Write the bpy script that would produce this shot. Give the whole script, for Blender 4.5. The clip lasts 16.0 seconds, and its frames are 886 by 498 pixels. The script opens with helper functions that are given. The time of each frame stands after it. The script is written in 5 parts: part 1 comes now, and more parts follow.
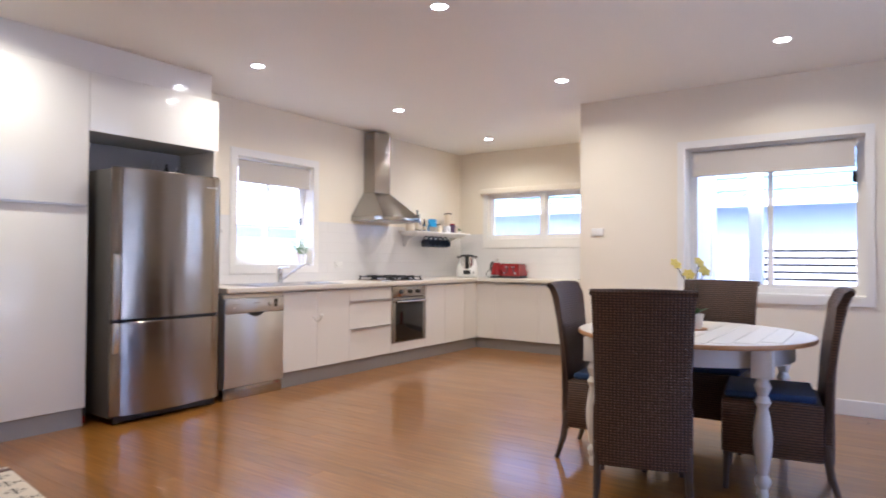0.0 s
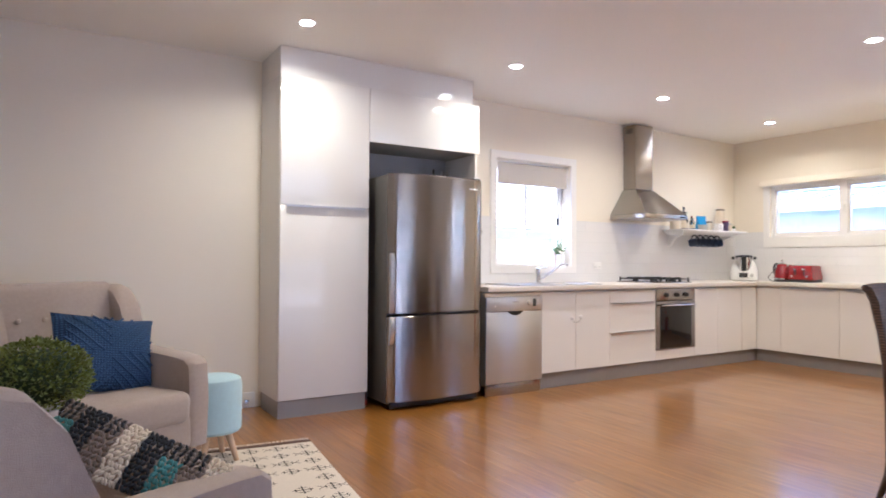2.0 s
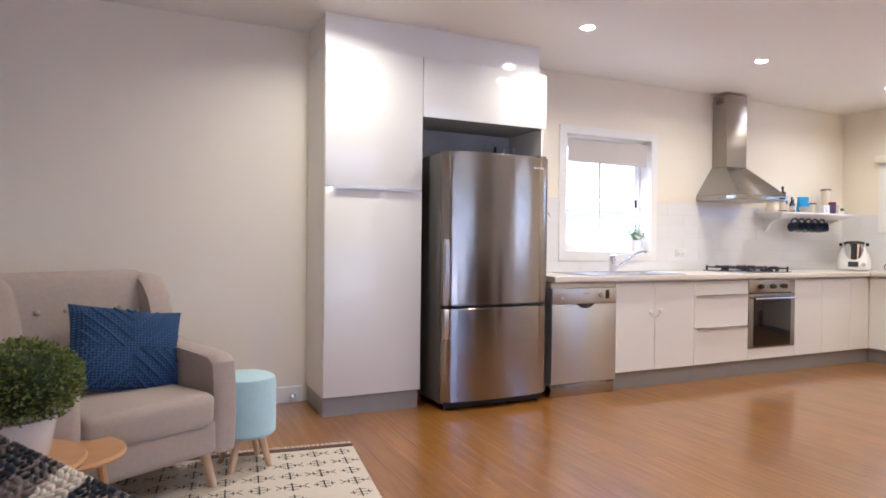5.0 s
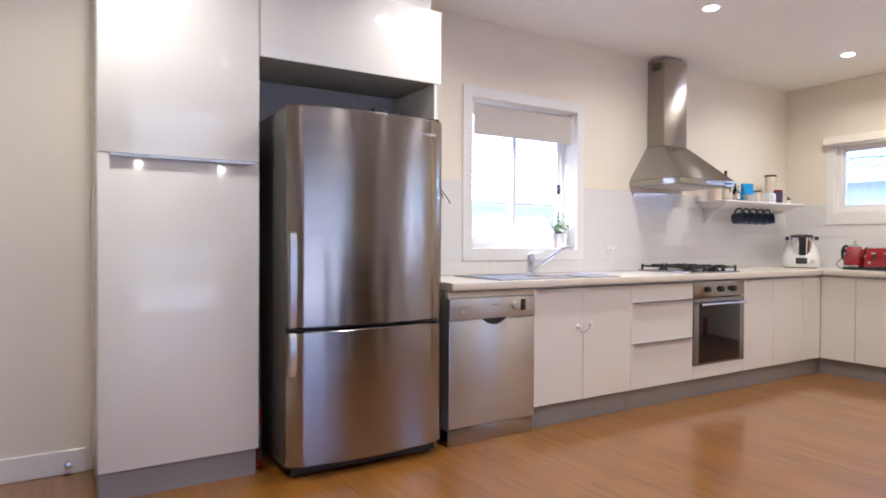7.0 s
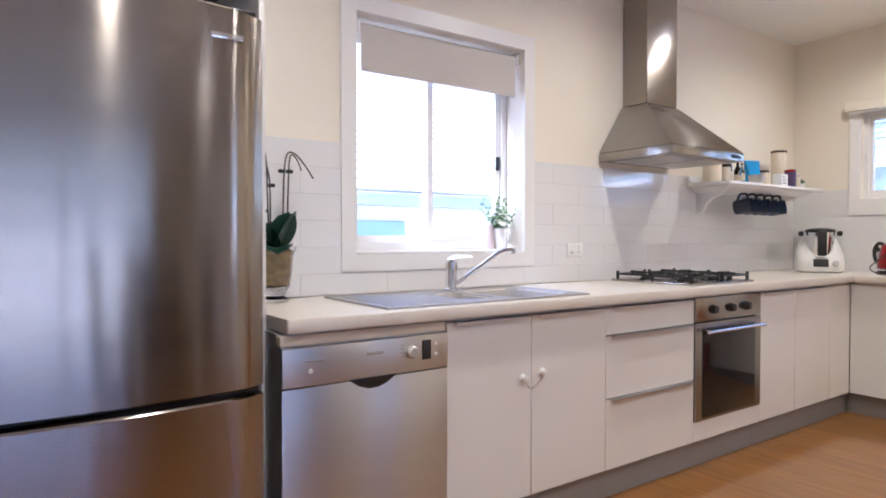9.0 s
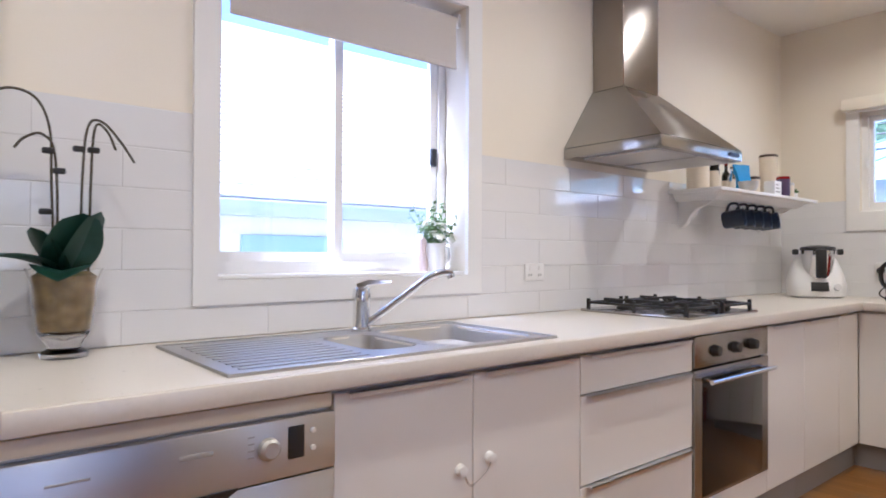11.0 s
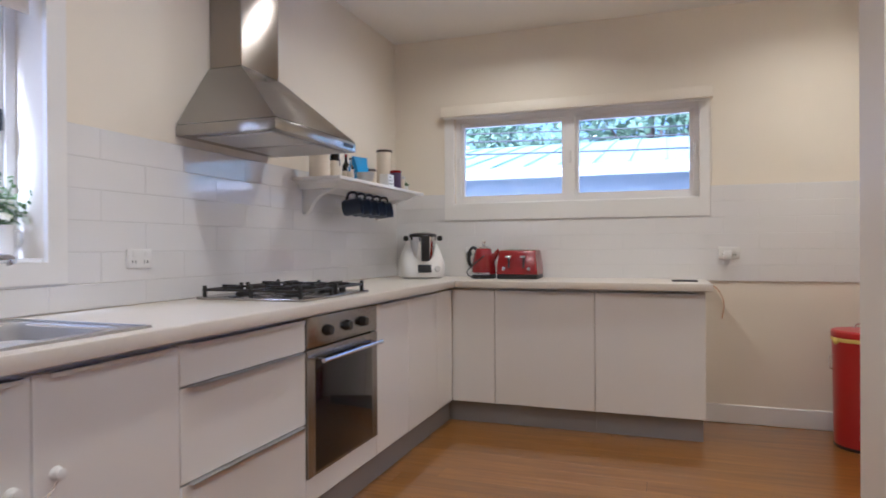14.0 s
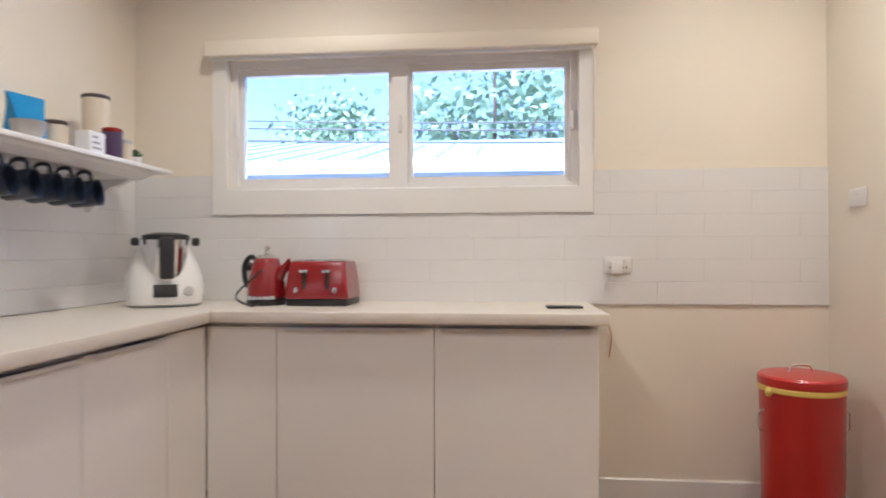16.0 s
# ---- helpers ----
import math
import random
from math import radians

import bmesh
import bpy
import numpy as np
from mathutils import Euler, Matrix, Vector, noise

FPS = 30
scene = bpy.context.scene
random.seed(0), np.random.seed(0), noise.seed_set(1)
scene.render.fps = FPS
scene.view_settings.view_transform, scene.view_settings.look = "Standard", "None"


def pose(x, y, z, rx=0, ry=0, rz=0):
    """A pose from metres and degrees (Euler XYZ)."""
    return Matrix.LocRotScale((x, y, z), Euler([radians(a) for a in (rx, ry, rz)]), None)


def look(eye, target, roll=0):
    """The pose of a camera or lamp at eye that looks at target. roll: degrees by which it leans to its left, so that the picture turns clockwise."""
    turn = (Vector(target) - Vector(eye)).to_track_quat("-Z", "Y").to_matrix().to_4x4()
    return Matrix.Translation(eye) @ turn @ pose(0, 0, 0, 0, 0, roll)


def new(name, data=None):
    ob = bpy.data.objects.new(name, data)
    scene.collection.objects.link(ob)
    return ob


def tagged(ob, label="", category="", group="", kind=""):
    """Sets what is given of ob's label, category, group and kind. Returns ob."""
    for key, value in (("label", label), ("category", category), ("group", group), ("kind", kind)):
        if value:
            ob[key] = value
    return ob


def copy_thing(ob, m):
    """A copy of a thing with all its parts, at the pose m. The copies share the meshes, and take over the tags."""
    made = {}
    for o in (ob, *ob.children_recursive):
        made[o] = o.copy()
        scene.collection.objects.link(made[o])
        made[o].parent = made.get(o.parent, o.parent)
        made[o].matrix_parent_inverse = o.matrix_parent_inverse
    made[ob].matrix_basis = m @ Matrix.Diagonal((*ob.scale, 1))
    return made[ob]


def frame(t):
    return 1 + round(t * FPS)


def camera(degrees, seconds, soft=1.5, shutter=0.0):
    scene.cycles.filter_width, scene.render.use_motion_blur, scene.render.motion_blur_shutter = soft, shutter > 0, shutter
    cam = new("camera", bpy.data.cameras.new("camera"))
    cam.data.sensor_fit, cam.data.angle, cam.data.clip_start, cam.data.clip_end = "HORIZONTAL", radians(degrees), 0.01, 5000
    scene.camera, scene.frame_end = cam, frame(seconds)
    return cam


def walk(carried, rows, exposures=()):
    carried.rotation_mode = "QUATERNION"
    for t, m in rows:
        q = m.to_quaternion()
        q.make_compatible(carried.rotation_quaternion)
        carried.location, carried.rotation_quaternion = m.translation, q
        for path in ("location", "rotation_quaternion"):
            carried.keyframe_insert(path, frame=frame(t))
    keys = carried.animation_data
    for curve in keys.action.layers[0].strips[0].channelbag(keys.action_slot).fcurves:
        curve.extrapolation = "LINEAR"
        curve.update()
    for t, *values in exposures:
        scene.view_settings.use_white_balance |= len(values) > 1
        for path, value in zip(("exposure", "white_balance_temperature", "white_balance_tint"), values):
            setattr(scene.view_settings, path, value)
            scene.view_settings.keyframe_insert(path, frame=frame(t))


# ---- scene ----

# camera and its walk
cam = camera(70.6, 16.0, soft=1.7, shutter=0.4)
PATH = [
    (0, (-3.079, -4.843, 1.149), (-1.440, -3.697, 1.180), 0.35),
    (0.5, (-3.086, -4.861, 1.148), (-1.602, -3.521, 1.179), 0.31),
    (1, (-3.070, -4.857, 1.130), (-1.743, -3.362, 1.167), 0.43),
    (1.5, (-3.020, -4.828, 1.129), (-1.843, -3.211, 1.164), 0.34),
    (2, (-3.001, -4.717, 1.110), (-1.941, -3.022, 1.149), 0.39),
    (2.5, (-2.975, -4.618, 1.096), (-2.016, -2.863, 1.135), 0.53),
    (3, (-2.955, -4.518, 1.062), (-2.076, -2.722, 1.107), 0.63),
    (3.1, (-2.969, -4.509, 1.048), (-2.102, -2.707, 1.098), 0.71),
    (5.5, (-2.549, -4.294, 1.154), (-1.698, -2.484, 1.121), 0.74),
    (6, (-2.385, -4.105, 1.136), (-1.453, -2.335, 1.113), 0.61),
    (6.5, (-2.113, -3.789, 1.131), (-1.120, -2.053, 1.112), 0.38),
    (7, (-1.820, -3.454, 1.131), (-0.768, -1.753, 1.105), 0.33),
    (7.5, (-1.525, -3.157, 1.129), (-0.427, -1.485, 1.103), 0.09),
    (8, (-1.222, -2.864, 1.128), (-0.092, -1.214, 1.099), 0.10),
    (8.5, (-0.938, -2.603, 1.141), (0.208, -0.965, 1.104), 0.10),
    (11, (-0.101, -1.792, 1.143), (1.166, -0.245, 1.163), 0.24),
    (11.5, (-0.063, -1.772, 1.132), (1.337, -0.344, 1.154), 0.35),
    (12, (-0.045, -1.793, 1.127), (1.484, -0.504, 1.149), 0.05),
    (12.5, (-0.033, -1.826, 1.119), (1.612, -0.688, 1.141), -0.28),
    (13, (-0.076, -1.893, 1.124), (1.672, -0.921, 1.135), -0.49),
    (13.5, (-0.073, -1.873, 1.128), (1.763, -1.075, 1.124), -0.2),
    (14, (0.016, -1.868, 1.112), (1.900, -1.202, 1.106), -0.3),
    (14.5, (0.218, -1.835, 1.112), (2.142, -1.288, 1.097), -0.25),
    (15, (0.568, -1.766, 1.125), (2.522, -1.343, 1.093), -0.25),
    (15.5, (0.962, -1.737, 1.150), (2.936, -1.420, 1.110), -0.3),
    (16, (1.434, -1.735, 1.119), (3.426, -1.549, 1.134), -0.16),
]
EXPOSURES = [(0.0, 2.37, 4650, 20), (3.0, 2.62, 4650, 20), (5.5, 2.51, 4610, 20), (8.5, 2.22, 4590, 21), (11.5, 2.0, 4520, 21), (13.5, 1.63, 4490, 20), (15.0, 1.9, 4510, 20), (16.0, 2.03, 4640, 20)]
walk(cam, [(t, look(eye, aim, lean)) for t, eye, aim, lean in PATH], exposures=EXPOSURES)

# daylight: a bright, hazy sky with a soft sun
world = bpy.data.worlds.new("sky")
scene.world = world
world.use_nodes = True
wt = world.node_tree
sky = wt.nodes.new("ShaderNodeTexSky")
sky.sky_type, sky.sun_disc = "NISHITA", False
sky.sun_elevation, sky.sun_rotation = radians(49), radians(284)
sky.air_density, sky.dust_density, sky.ozone_density = 0.8, 5.0, 1.5
wt.links.new(sky.outputs[0], wt.nodes["Background"].inputs[0])
wt.nodes["Background"].inputs[1].default_value = 0.15
sun = new("sun", bpy.data.lights.new("sun", "SUN"))
sun.data.energy, sun.data.angle, sun.data.color = 4.0, radians(8), (1.0, 0.95, 0.88)
sun.matrix_world = look((-20, 5, 24), (0, 0, 0))
LAMP_WATTS, LAMP_COLOUR, LAMP_GLOW = 2.8, (1.0, 0.78, 0.43), 11.0

FL, CE = 0.015, 2.605            # floor and ceiling levels
XE, XC, XW = 4.26, 2.43, -3.55  # east wall, dining window wall, west wall
YN, YA, YS = 0.0, -3.13, -7.0  # north wall, alcove wall, south wall


# ---- materials ----
def ramp_mix(nt, fac, a, b):
    mix = nt.nodes.new("ShaderNodeMix")
    mix.data_type = "RGBA"
    nt.links.new(fac, mix.inputs[0])
    mix.inputs[6].default_value, mix.inputs[7].default_value = (*a, 1), (*b, 1)
    return mix.outputs[2]


def noise_node(nt, scale, stretch=(1, 1, 1), detail=4.0, random_shift=False):
    tc = nt.nodes.new("ShaderNodeTexCoord")
    mp = nt.nodes.new("ShaderNodeMapping")
    mp.inputs["Scale"].default_value = stretch
    nt.links.new(tc.outputs["Object"], mp.inputs["Vector"])
    if random_shift:
        oi = nt.nodes.new("ShaderNodeObjectInfo")
        mul = nt.nodes.new("ShaderNodeMath")
        mul.operation = "MULTIPLY"
        mul.inputs[1].default_value = 37.0
        nt.links.new(oi.outputs["Random"], mul.inputs[0])
        nt.links.new(mul.outputs[0], mp.inputs["Location"])
    n = nt.nodes.new("ShaderNodeTexNoise")
    n.inputs["Scale"].default_value, n.inputs["Detail"].default_value = scale, detail
    nt.links.new(mp.outputs[0], n.inputs["Vector"])
    return n.outputs["Fac"]


def mat(name, base, rough=0.5, metal=0.0, vary=0.06, scale=3.0, bump=0.0, bump_scale=150.0, stretch=(1, 1, 1), coat=0.0,
        rough_vary=0.06, sheen=0.0):
    m = bpy.data.materials.new(name)
    m.use_nodes = True
    nt = m.node_tree
    bsdf = nt.nodes["Principled BSDF"]
    a = noise_node(nt, scale, stretch)
    b = noise_node(nt, bump_scale, stretch, 2.0)
    low = tuple(c * (1 - vary) for c in base)
    high = tuple(min(1.0, c * (1 + vary)) for c in base)
    nt.links.new(ramp_mix(nt, a, low, high), bsdf.inputs["Base Color"])
    bsdf.inputs["Metallic"].default_value = metal
    mr = nt.nodes.new("ShaderNodeMapRange")
    mr.inputs["To Min"].default_value, mr.inputs["To Max"].default_value = max(0.02, rough - rough_vary), min(1, rough + rough_vary)
    nt.links.new(a, mr.inputs["Value"])
    nt.links.new(mr.outputs[0], bsdf.inputs["Roughness"])
    bsdf.inputs["Coat Weight"].default_value = coat
    bsdf.inputs["Coat Roughness"].default_value = 0.08
    bsdf.inputs["Sheen Weight"].default_value = sheen
    if bump:
        bn = nt.nodes.new("ShaderNodeBump")
        bn.inputs["Strength"].default_value, bn.inputs["Distance"].default_value = bump, 0.004
        nt.links.new(b, bn.inputs["Height"])
        nt.links.new(bn.outputs[0], bsdf.inputs["Normal"])
    return m


def glow(name, colour, strength):
    m = bpy.data.materials.new(name)
    m.use_nodes = True
    bsdf = m.node_tree.nodes["Principled BSDF"]
    bsdf.inputs["Emission Color"].default_value = (*colour, 1)
    bsdf.inputs["Emission Strength"].default_value = strength
    return m


def glass(name, tint=(1, 1, 1), rough=0.0):
    m = bpy.data.materials.new(name)
    m.use_nodes = True
    bsdf = m.node_tree.nodes["Principled BSDF"]
    bsdf.inputs["Base Color"].default_value = (*tint, 1)
    bsdf.inputs["Transmission Weight"].default_value = 1.0
    bsdf.inputs["Roughness"].default_value = rough
    bsdf.inputs["IOR"].default_value = 1.45
    return m


def plank_wood(name, dark, light, coat, rough, stretch=(14, 0.9, 14)):
    m = bpy.data.materials.new(name)
    m.use_nodes = True
    nt = m.node_tree
    bsdf = nt.nodes["Principled BSDF"]
    grain = noise_node(nt, 3.0, stretch, 6.0, True)
    col = ramp_mix(nt, grain, dark, light)
    oi = nt.nodes.new("ShaderNodeObjectInfo")
    hsv = nt.nodes.new("ShaderNodeHueSaturation")
    mr = nt.nodes.new("ShaderNodeMapRange")
    mr.inputs["To Min"].default_value, mr.inputs["To Max"].default_value = 0.9, 1.1
    nt.links.new(oi.outputs["Random"], mr.inputs["Value"])
    nt.links.new(mr.outputs[0], hsv.inputs["Value"])
    nt.links.new(col, hsv.inputs["Color"])
    nt.links.new(hsv.outputs[0], bsdf.inputs["Base Color"])
    wear = noise_node(nt, 1.6, (1, 1, 1), 5.0)
    rr = nt.nodes.new("ShaderNodeMapRange")
    rr.inputs["To Min"].default_value, rr.inputs["To Max"].default_value = rough - 0.08, rough + 0.12
    nt.links.new(wear, rr.inputs["Value"])
    nt.links.new(rr.outputs[0], bsdf.inputs["Roughness"])
    bsdf.inputs["Coat Weight"].default_value = coat
    bsdf.inputs["Coat Roughness"].default_value = 0.15
    bn = nt.nodes.new("ShaderNodeBump")
    bn.inputs["Strength"].default_value, bn.inputs["Distance"].default_value = 0.24, 0.003
    nt.links.new(noise_node(nt, 2.2, (6, 1.2, 1), 3.0, True), bn.inputs["Height"])
    nt.links.new(bn.outputs[0], bsdf.inputs["Normal"])
    nt.links.new(bn.outputs[0], bsdf.inputs["Coat Normal"])
    return m


def woven(name, dark, light, sx, sz, rough=0.55):
    """Basket weave: two crossed sets of bands give colour and relief."""
    m = bpy.data.materials.new(name)
    m.use_nodes = True
    nt = m.node_tree
    bsdf = nt.nodes["Principled BSDF"]
    tc = nt.nodes.new("ShaderNodeTexCoord")
    waves = []
    for axis, scale in (("Z", sz), ("X", sx)):
        wv = nt.nodes.new("ShaderNodeTexWave")
        wv.bands_direction = axis
        wv.inputs["Scale"].default_value = scale
        wv.inputs["Distortion"].default_value = 1.2
        wv.inputs["Detail"].default_value = 1.0
        wv.inputs["Detail Scale"].default_value = 3.0
        nt.links.new(tc.outputs["Object"], wv.inputs["Vector"])
        waves.append(wv.outputs["Fac"])
    mul = nt.nodes.new("ShaderNodeMath")
    mul.operation = "MULTIPLY"
    nt.links.new(waves[0], mul.inputs[0])
    nt.links.new(waves[1], mul.inputs[1])
    nt.links.new(ramp_mix(nt, mul.outputs[0], dark, light), bsdf.inputs["Base Color"])
    bsdf.inputs["Roughness"].default_value = rough
    bn = nt.nodes.new("ShaderNodeBump")
    bn.inputs["Strength"].default_value, bn.inputs["Distance"].default_value = 0.8, 0.004
    nt.links.new(mul.outputs[0], bn.inputs["Height"])
    nt.links.new(bn.outputs[0], bsdf.inputs["Normal"])
    return m


PAINT = mat("wall paint", (0.83, 0.768, 0.65), 0.5, vary=0.03, scale=1.5, bump=0.08, bump_scale=220)
CEILING = mat("ceiling paint", (0.86, 0.835, 0.785), 0.6, vary=0.02, scale=1.2, bump=0.05, bump_scale=180)
TRIM = mat("gloss trim paint", (0.83, 0.815, 0.79), 0.3, vary=0.02, bump=0.03, bump_scale=60)
GLOSS = mat("gloss white laminate", (0.80, 0.785, 0.755), 0.1, vary=0.015, scale=1.0, rough_vary=0.02)
SATIN = mat("satin white laminate", (0.79, 0.765, 0.725), 0.26, vary=0.02, scale=1.5, rough_vary=0.02)
TILE = mat("glazed white tile", (0.80, 0.79, 0.785), 0.05, vary=0.02, scale=2.0, rough_vary=0.02, coat=0.8)
GROUT = mat("grout", (0.68, 0.67, 0.66), 0.8, vary=0.1, scale=20)
BENCH = mat("cream laminate worktop", (0.72, 0.67, 0.59), 0.3, vary=0.05, scale=90, bump=0.02)


def brushed(name, base, rough, upright=True):
    """Steel brushed along one way, so that reflections smear across it."""
    m = mat(name, base, rough, 1.0, vary=0.05, scale=5, stretch=(0.1, 0.1, 3) if upright else (3, 3, 0.1), rough_vary=0.04)
    nt = m.node_tree
    bsdf = nt.nodes["Principled BSDF"]
    tan = nt.nodes.new("ShaderNodeTangent")
    tan.direction_type, tan.axis = "RADIAL", "Z"
    nt.links.new(tan.outputs[0], bsdf.inputs["Tangent"])
    bsdf.inputs["Anisotropic"].default_value = 0.85
    bsdf.inputs["Anisotropic Rotation"].default_value = 0.25 if upright else 0.0
    return m


STEEL = brushed("brushed steel", (0.36, 0.325, 0.285), 0.17)
# paler steel for the dishwasher: reflected door daylight put into the colour
STEEL_DAYLIT = brushed("daylit brushed steel", (0.56, 0.56, 0.57), 0.34)
STEEL_H = brushed("brushed hood steel", (0.38, 0.365, 0.345), 0.23)
SINK = mat("sink steel", (0.47, 0.46, 0.45), 0.37, 1.0, vary=0.025, scale=12, rough_vary=0.03)
CHROME = mat("chrome", (0.8, 0.8, 0.8), 0.08, 1.0, vary=0.02, rough_vary=0.02)
ALU = mat("satin aluminium", (0.70, 0.70, 0.71), 0.3, 1.0, vary=0.04)
SILVER = mat("silver grey panel", (0.52, 0.51, 0.50), 0.35, 0.6, vary=0.03)
GREYKICK = mat("grey kickboard", (0.30, 0.285, 0.275), 0.5, 0.2, vary=0.06, scale=4)
DARK = mat("dark recess", (0.05, 0.045, 0.042), 0.7, vary=0.1)
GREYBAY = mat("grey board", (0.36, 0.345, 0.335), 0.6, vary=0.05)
BLACK = mat("black enamel", (0.018, 0.018, 0.02), 0.35, vary=0.2, scale=20)
OVENGLASS = mat("dark oven glass", (0.010, 0.011, 0.014), 0.06, vary=0.1, rough_vary=0.02)
PLASTIC = mat("white plastic", (0.80, 0.79, 0.77), 0.3, vary=0.02)
CLEAR = glass("clear glass")
FABRIC = mat("grey upholstery", (0.395, 0.325, 0.275), 0.9, vary=0.12, scale=60, bump=0.5, bump_scale=420, sheen=0.2)
STOOLBLUE = mat("pale blue felt", (0.46, 0.63, 0.69), 0.95, vary=0.07, scale=40, bump=0.4, bump_scale=380, sheen=0.2)
LEGWOOD = mat("pale beech", (0.58, 0.40, 0.24), 0.45, vary=0.15, scale=5, stretch=(8, 8, 1))
TABLEWOOD = mat("honey wood", (0.52, 0.28, 0.11), 0.35, vary=0.2, scale=4, stretch=(1, 10, 1), coat=0.2)
DARKWOOD = mat("dark wood", (0.06, 0.04, 0.03), 0.45, vary=0.3, scale=6, stretch=(1, 6, 1))
WHITEWOOD = mat("white painted wood", (0.76, 0.73, 0.68), 0.4, vary=0.05, scale=8, bump=0.05, bump_scale=40)
NAVY = woven("navy woven cotton", (0.012, 0.035, 0.10), (0.05, 0.12, 0.26), 26, 26, 0.9)
WICKER = woven("dark brown wicker", (0.024, 0.011, 0.0065), (0.17, 0.085, 0.046), 20, 24)
SEATBLUE = mat("blue seat pad", (0.02, 0.05, 0.15), 0.9, vary=0.15, scale=30, bump=0.3, sheen=0.2)
RED = mat("red enamel", (0.25, 0.008, 0.009), 0.22, vary=0.05, coat=0.5)
REDBIN = mat("red painted steel", (0.50, 0.02, 0.014), 0.3, vary=0.05, scale=2, coat=0.3)
YELLOW = mat("yellow bag edge", (0.80, 0.62, 0.12), 0.5)
FLOORWOOD = plank_wood("polished hardwood", (0.115, 0.043, 0.003), (0.40, 0.172, 0.012), 0.85, 0.34)
SUBFLOOR = mat("subfloor", (0.05, 0.025, 0.012), 0.8)
LEAF = mat("plant leaf", (0.055, 0.12, 0.028), 0.5, vary=0.35, scale=25)
LEAFDARK = mat("orchid leaf", (0.025, 0.085, 0.06), 0.35, vary=0.25, scale=12)
STEM = mat("orchid stem", (0.06, 0.05, 0.03), 0.6, vary=0.3, scale=20)
BARK = mat("orchid bark and moss", (0.36, 0.25, 0.09), 0.9, vary=0.95, scale=38, bump=0.8, bump_scale=60)
CERAMIC = mat("white ceramic", (0.80, 0.785, 0.76), 0.2, vary=0.03)
CREAM = mat("cream tin", (0.68, 0.60, 0.47), 0.4, vary=0.05)
MUGBLUE = mat("dark blue stoneware", (0.02, 0.03, 0.06), 0.3, vary=0.2, scale=15)
BOTTLE = mat("dark bottle glass", (0.012, 0.013, 0.012), 0.08, vary=0.2)
BAGBLUE = mat("blue foil bag", (0.03, 0.27, 0.62), 0.3, vary=0.15, scale=15, bump=0.5, bump_scale=30)
PURPLE = mat("dark purple label", (0.06, 0.03, 0.09), 0.4, vary=0.2, scale=30)
RUGBASE = mat("off-white wool", (0.62, 0.55, 0.46), 0.95, vary=0.08, scale=90, bump=0.6, bump_scale=260)
RUGINK = mat("charcoal wool", (0.07, 0.06, 0.055), 0.95, vary=0.2, scale=90, bump=0.5, bump_scale=260)
RUGBAND = mat("brown border wool", (0.10, 0.06, 0.045), 0.95, vary=0.15, scale=60)
BLIND = mat("blind fabric", (0.60, 0.56, 0.52), 0.9, vary=0.03, scale=200, bump=0.1)
YFLOWER = mat("yellow petal", (0.80, 0.66, 0.14), 0.6, vary=0.12, scale=30)
WFLOWER = mat("white petal", (0.75, 0.74, 0.60), 0.6, vary=0.1, scale=30)


# ---- mesh helpers ----
def root_matrix(ob):
    m = ob.matrix_basis
    while ob.parent:
        ob = ob.parent
        m = ob.matrix_basis @ m
    return m


def link_mesh(name, bm, material, smooth=False):
    bmesh.ops.recalc_face_normals(bm, faces=bm.faces)
    me = bpy.data.meshes.new(name)
    bm.to_mesh(me)
    bm.free()
    for m in (material if isinstance(material, (list, tuple)) else [material]):
        me.materials.append(m)
    if smooth:
        me.shade_smooth()
        me.set_sharp_from_angle(angle=radians(38))
    return new(name, me)


def part(name, bm, material, parent, label="", world=False, smooth=True):
    """One mesh under a thing or a part; world: its points are given in the room's axes, not in the thing's."""
    if world:
        bm.transform(root_matrix(parent).inverted())
    ob = link_mesh(name, bm, material, smooth)
    ob.parent = parent
    if label:
        ob["label"] = label
    return ob


def thing(name, label, category, m=None, group=""):
    ob = new(name)
    ob.empty_display_size = 0.1
    ob.matrix_basis = m or Matrix()
    return tagged(ob, label, category, group)


def solo(name, bm, material, label, category, group="", smooth=True):
    return tagged(link_mesh(name, bm, material, smooth), label, category, group)


def structure(name, bm, material, label="", category="", smooth=False):
    return tagged(link_mesh(name, bm, material, smooth), label, category, kind="structure")


def bx(x0, y0, z0, x1, y1, z1, bevel=0.0, seg=2, into=None):
    bm = bmesh.new()
    bmesh.ops.create_cube(bm, size=1)
    for v in bm.verts:
        v.co = Vector(((x0 + x1) / 2 + v.co.x * (x1 - x0), (y0 + y1) / 2 + v.co.y * (y1 - y0), (z0 + z1) / 2 + v.co.z * (z1 - z0)))
    if bevel:
        bmesh.ops.bevel(bm, geom=bm.edges[:], offset=bevel, segments=seg, affect="EDGES", profile=0.5)
    return join(into, bm) if into is not None else bm


def join(bm, other, m=None):
    if m is not None:
        other.transform(m)
    me = bpy.data.meshes.new("tmp")
    other.to_mesh(me)
    other.free()
    bm.from_mesh(me)
    bpy.data.meshes.remove(me)
    return bm


def moved(bm, m):
    bm.transform(m)
    return bm


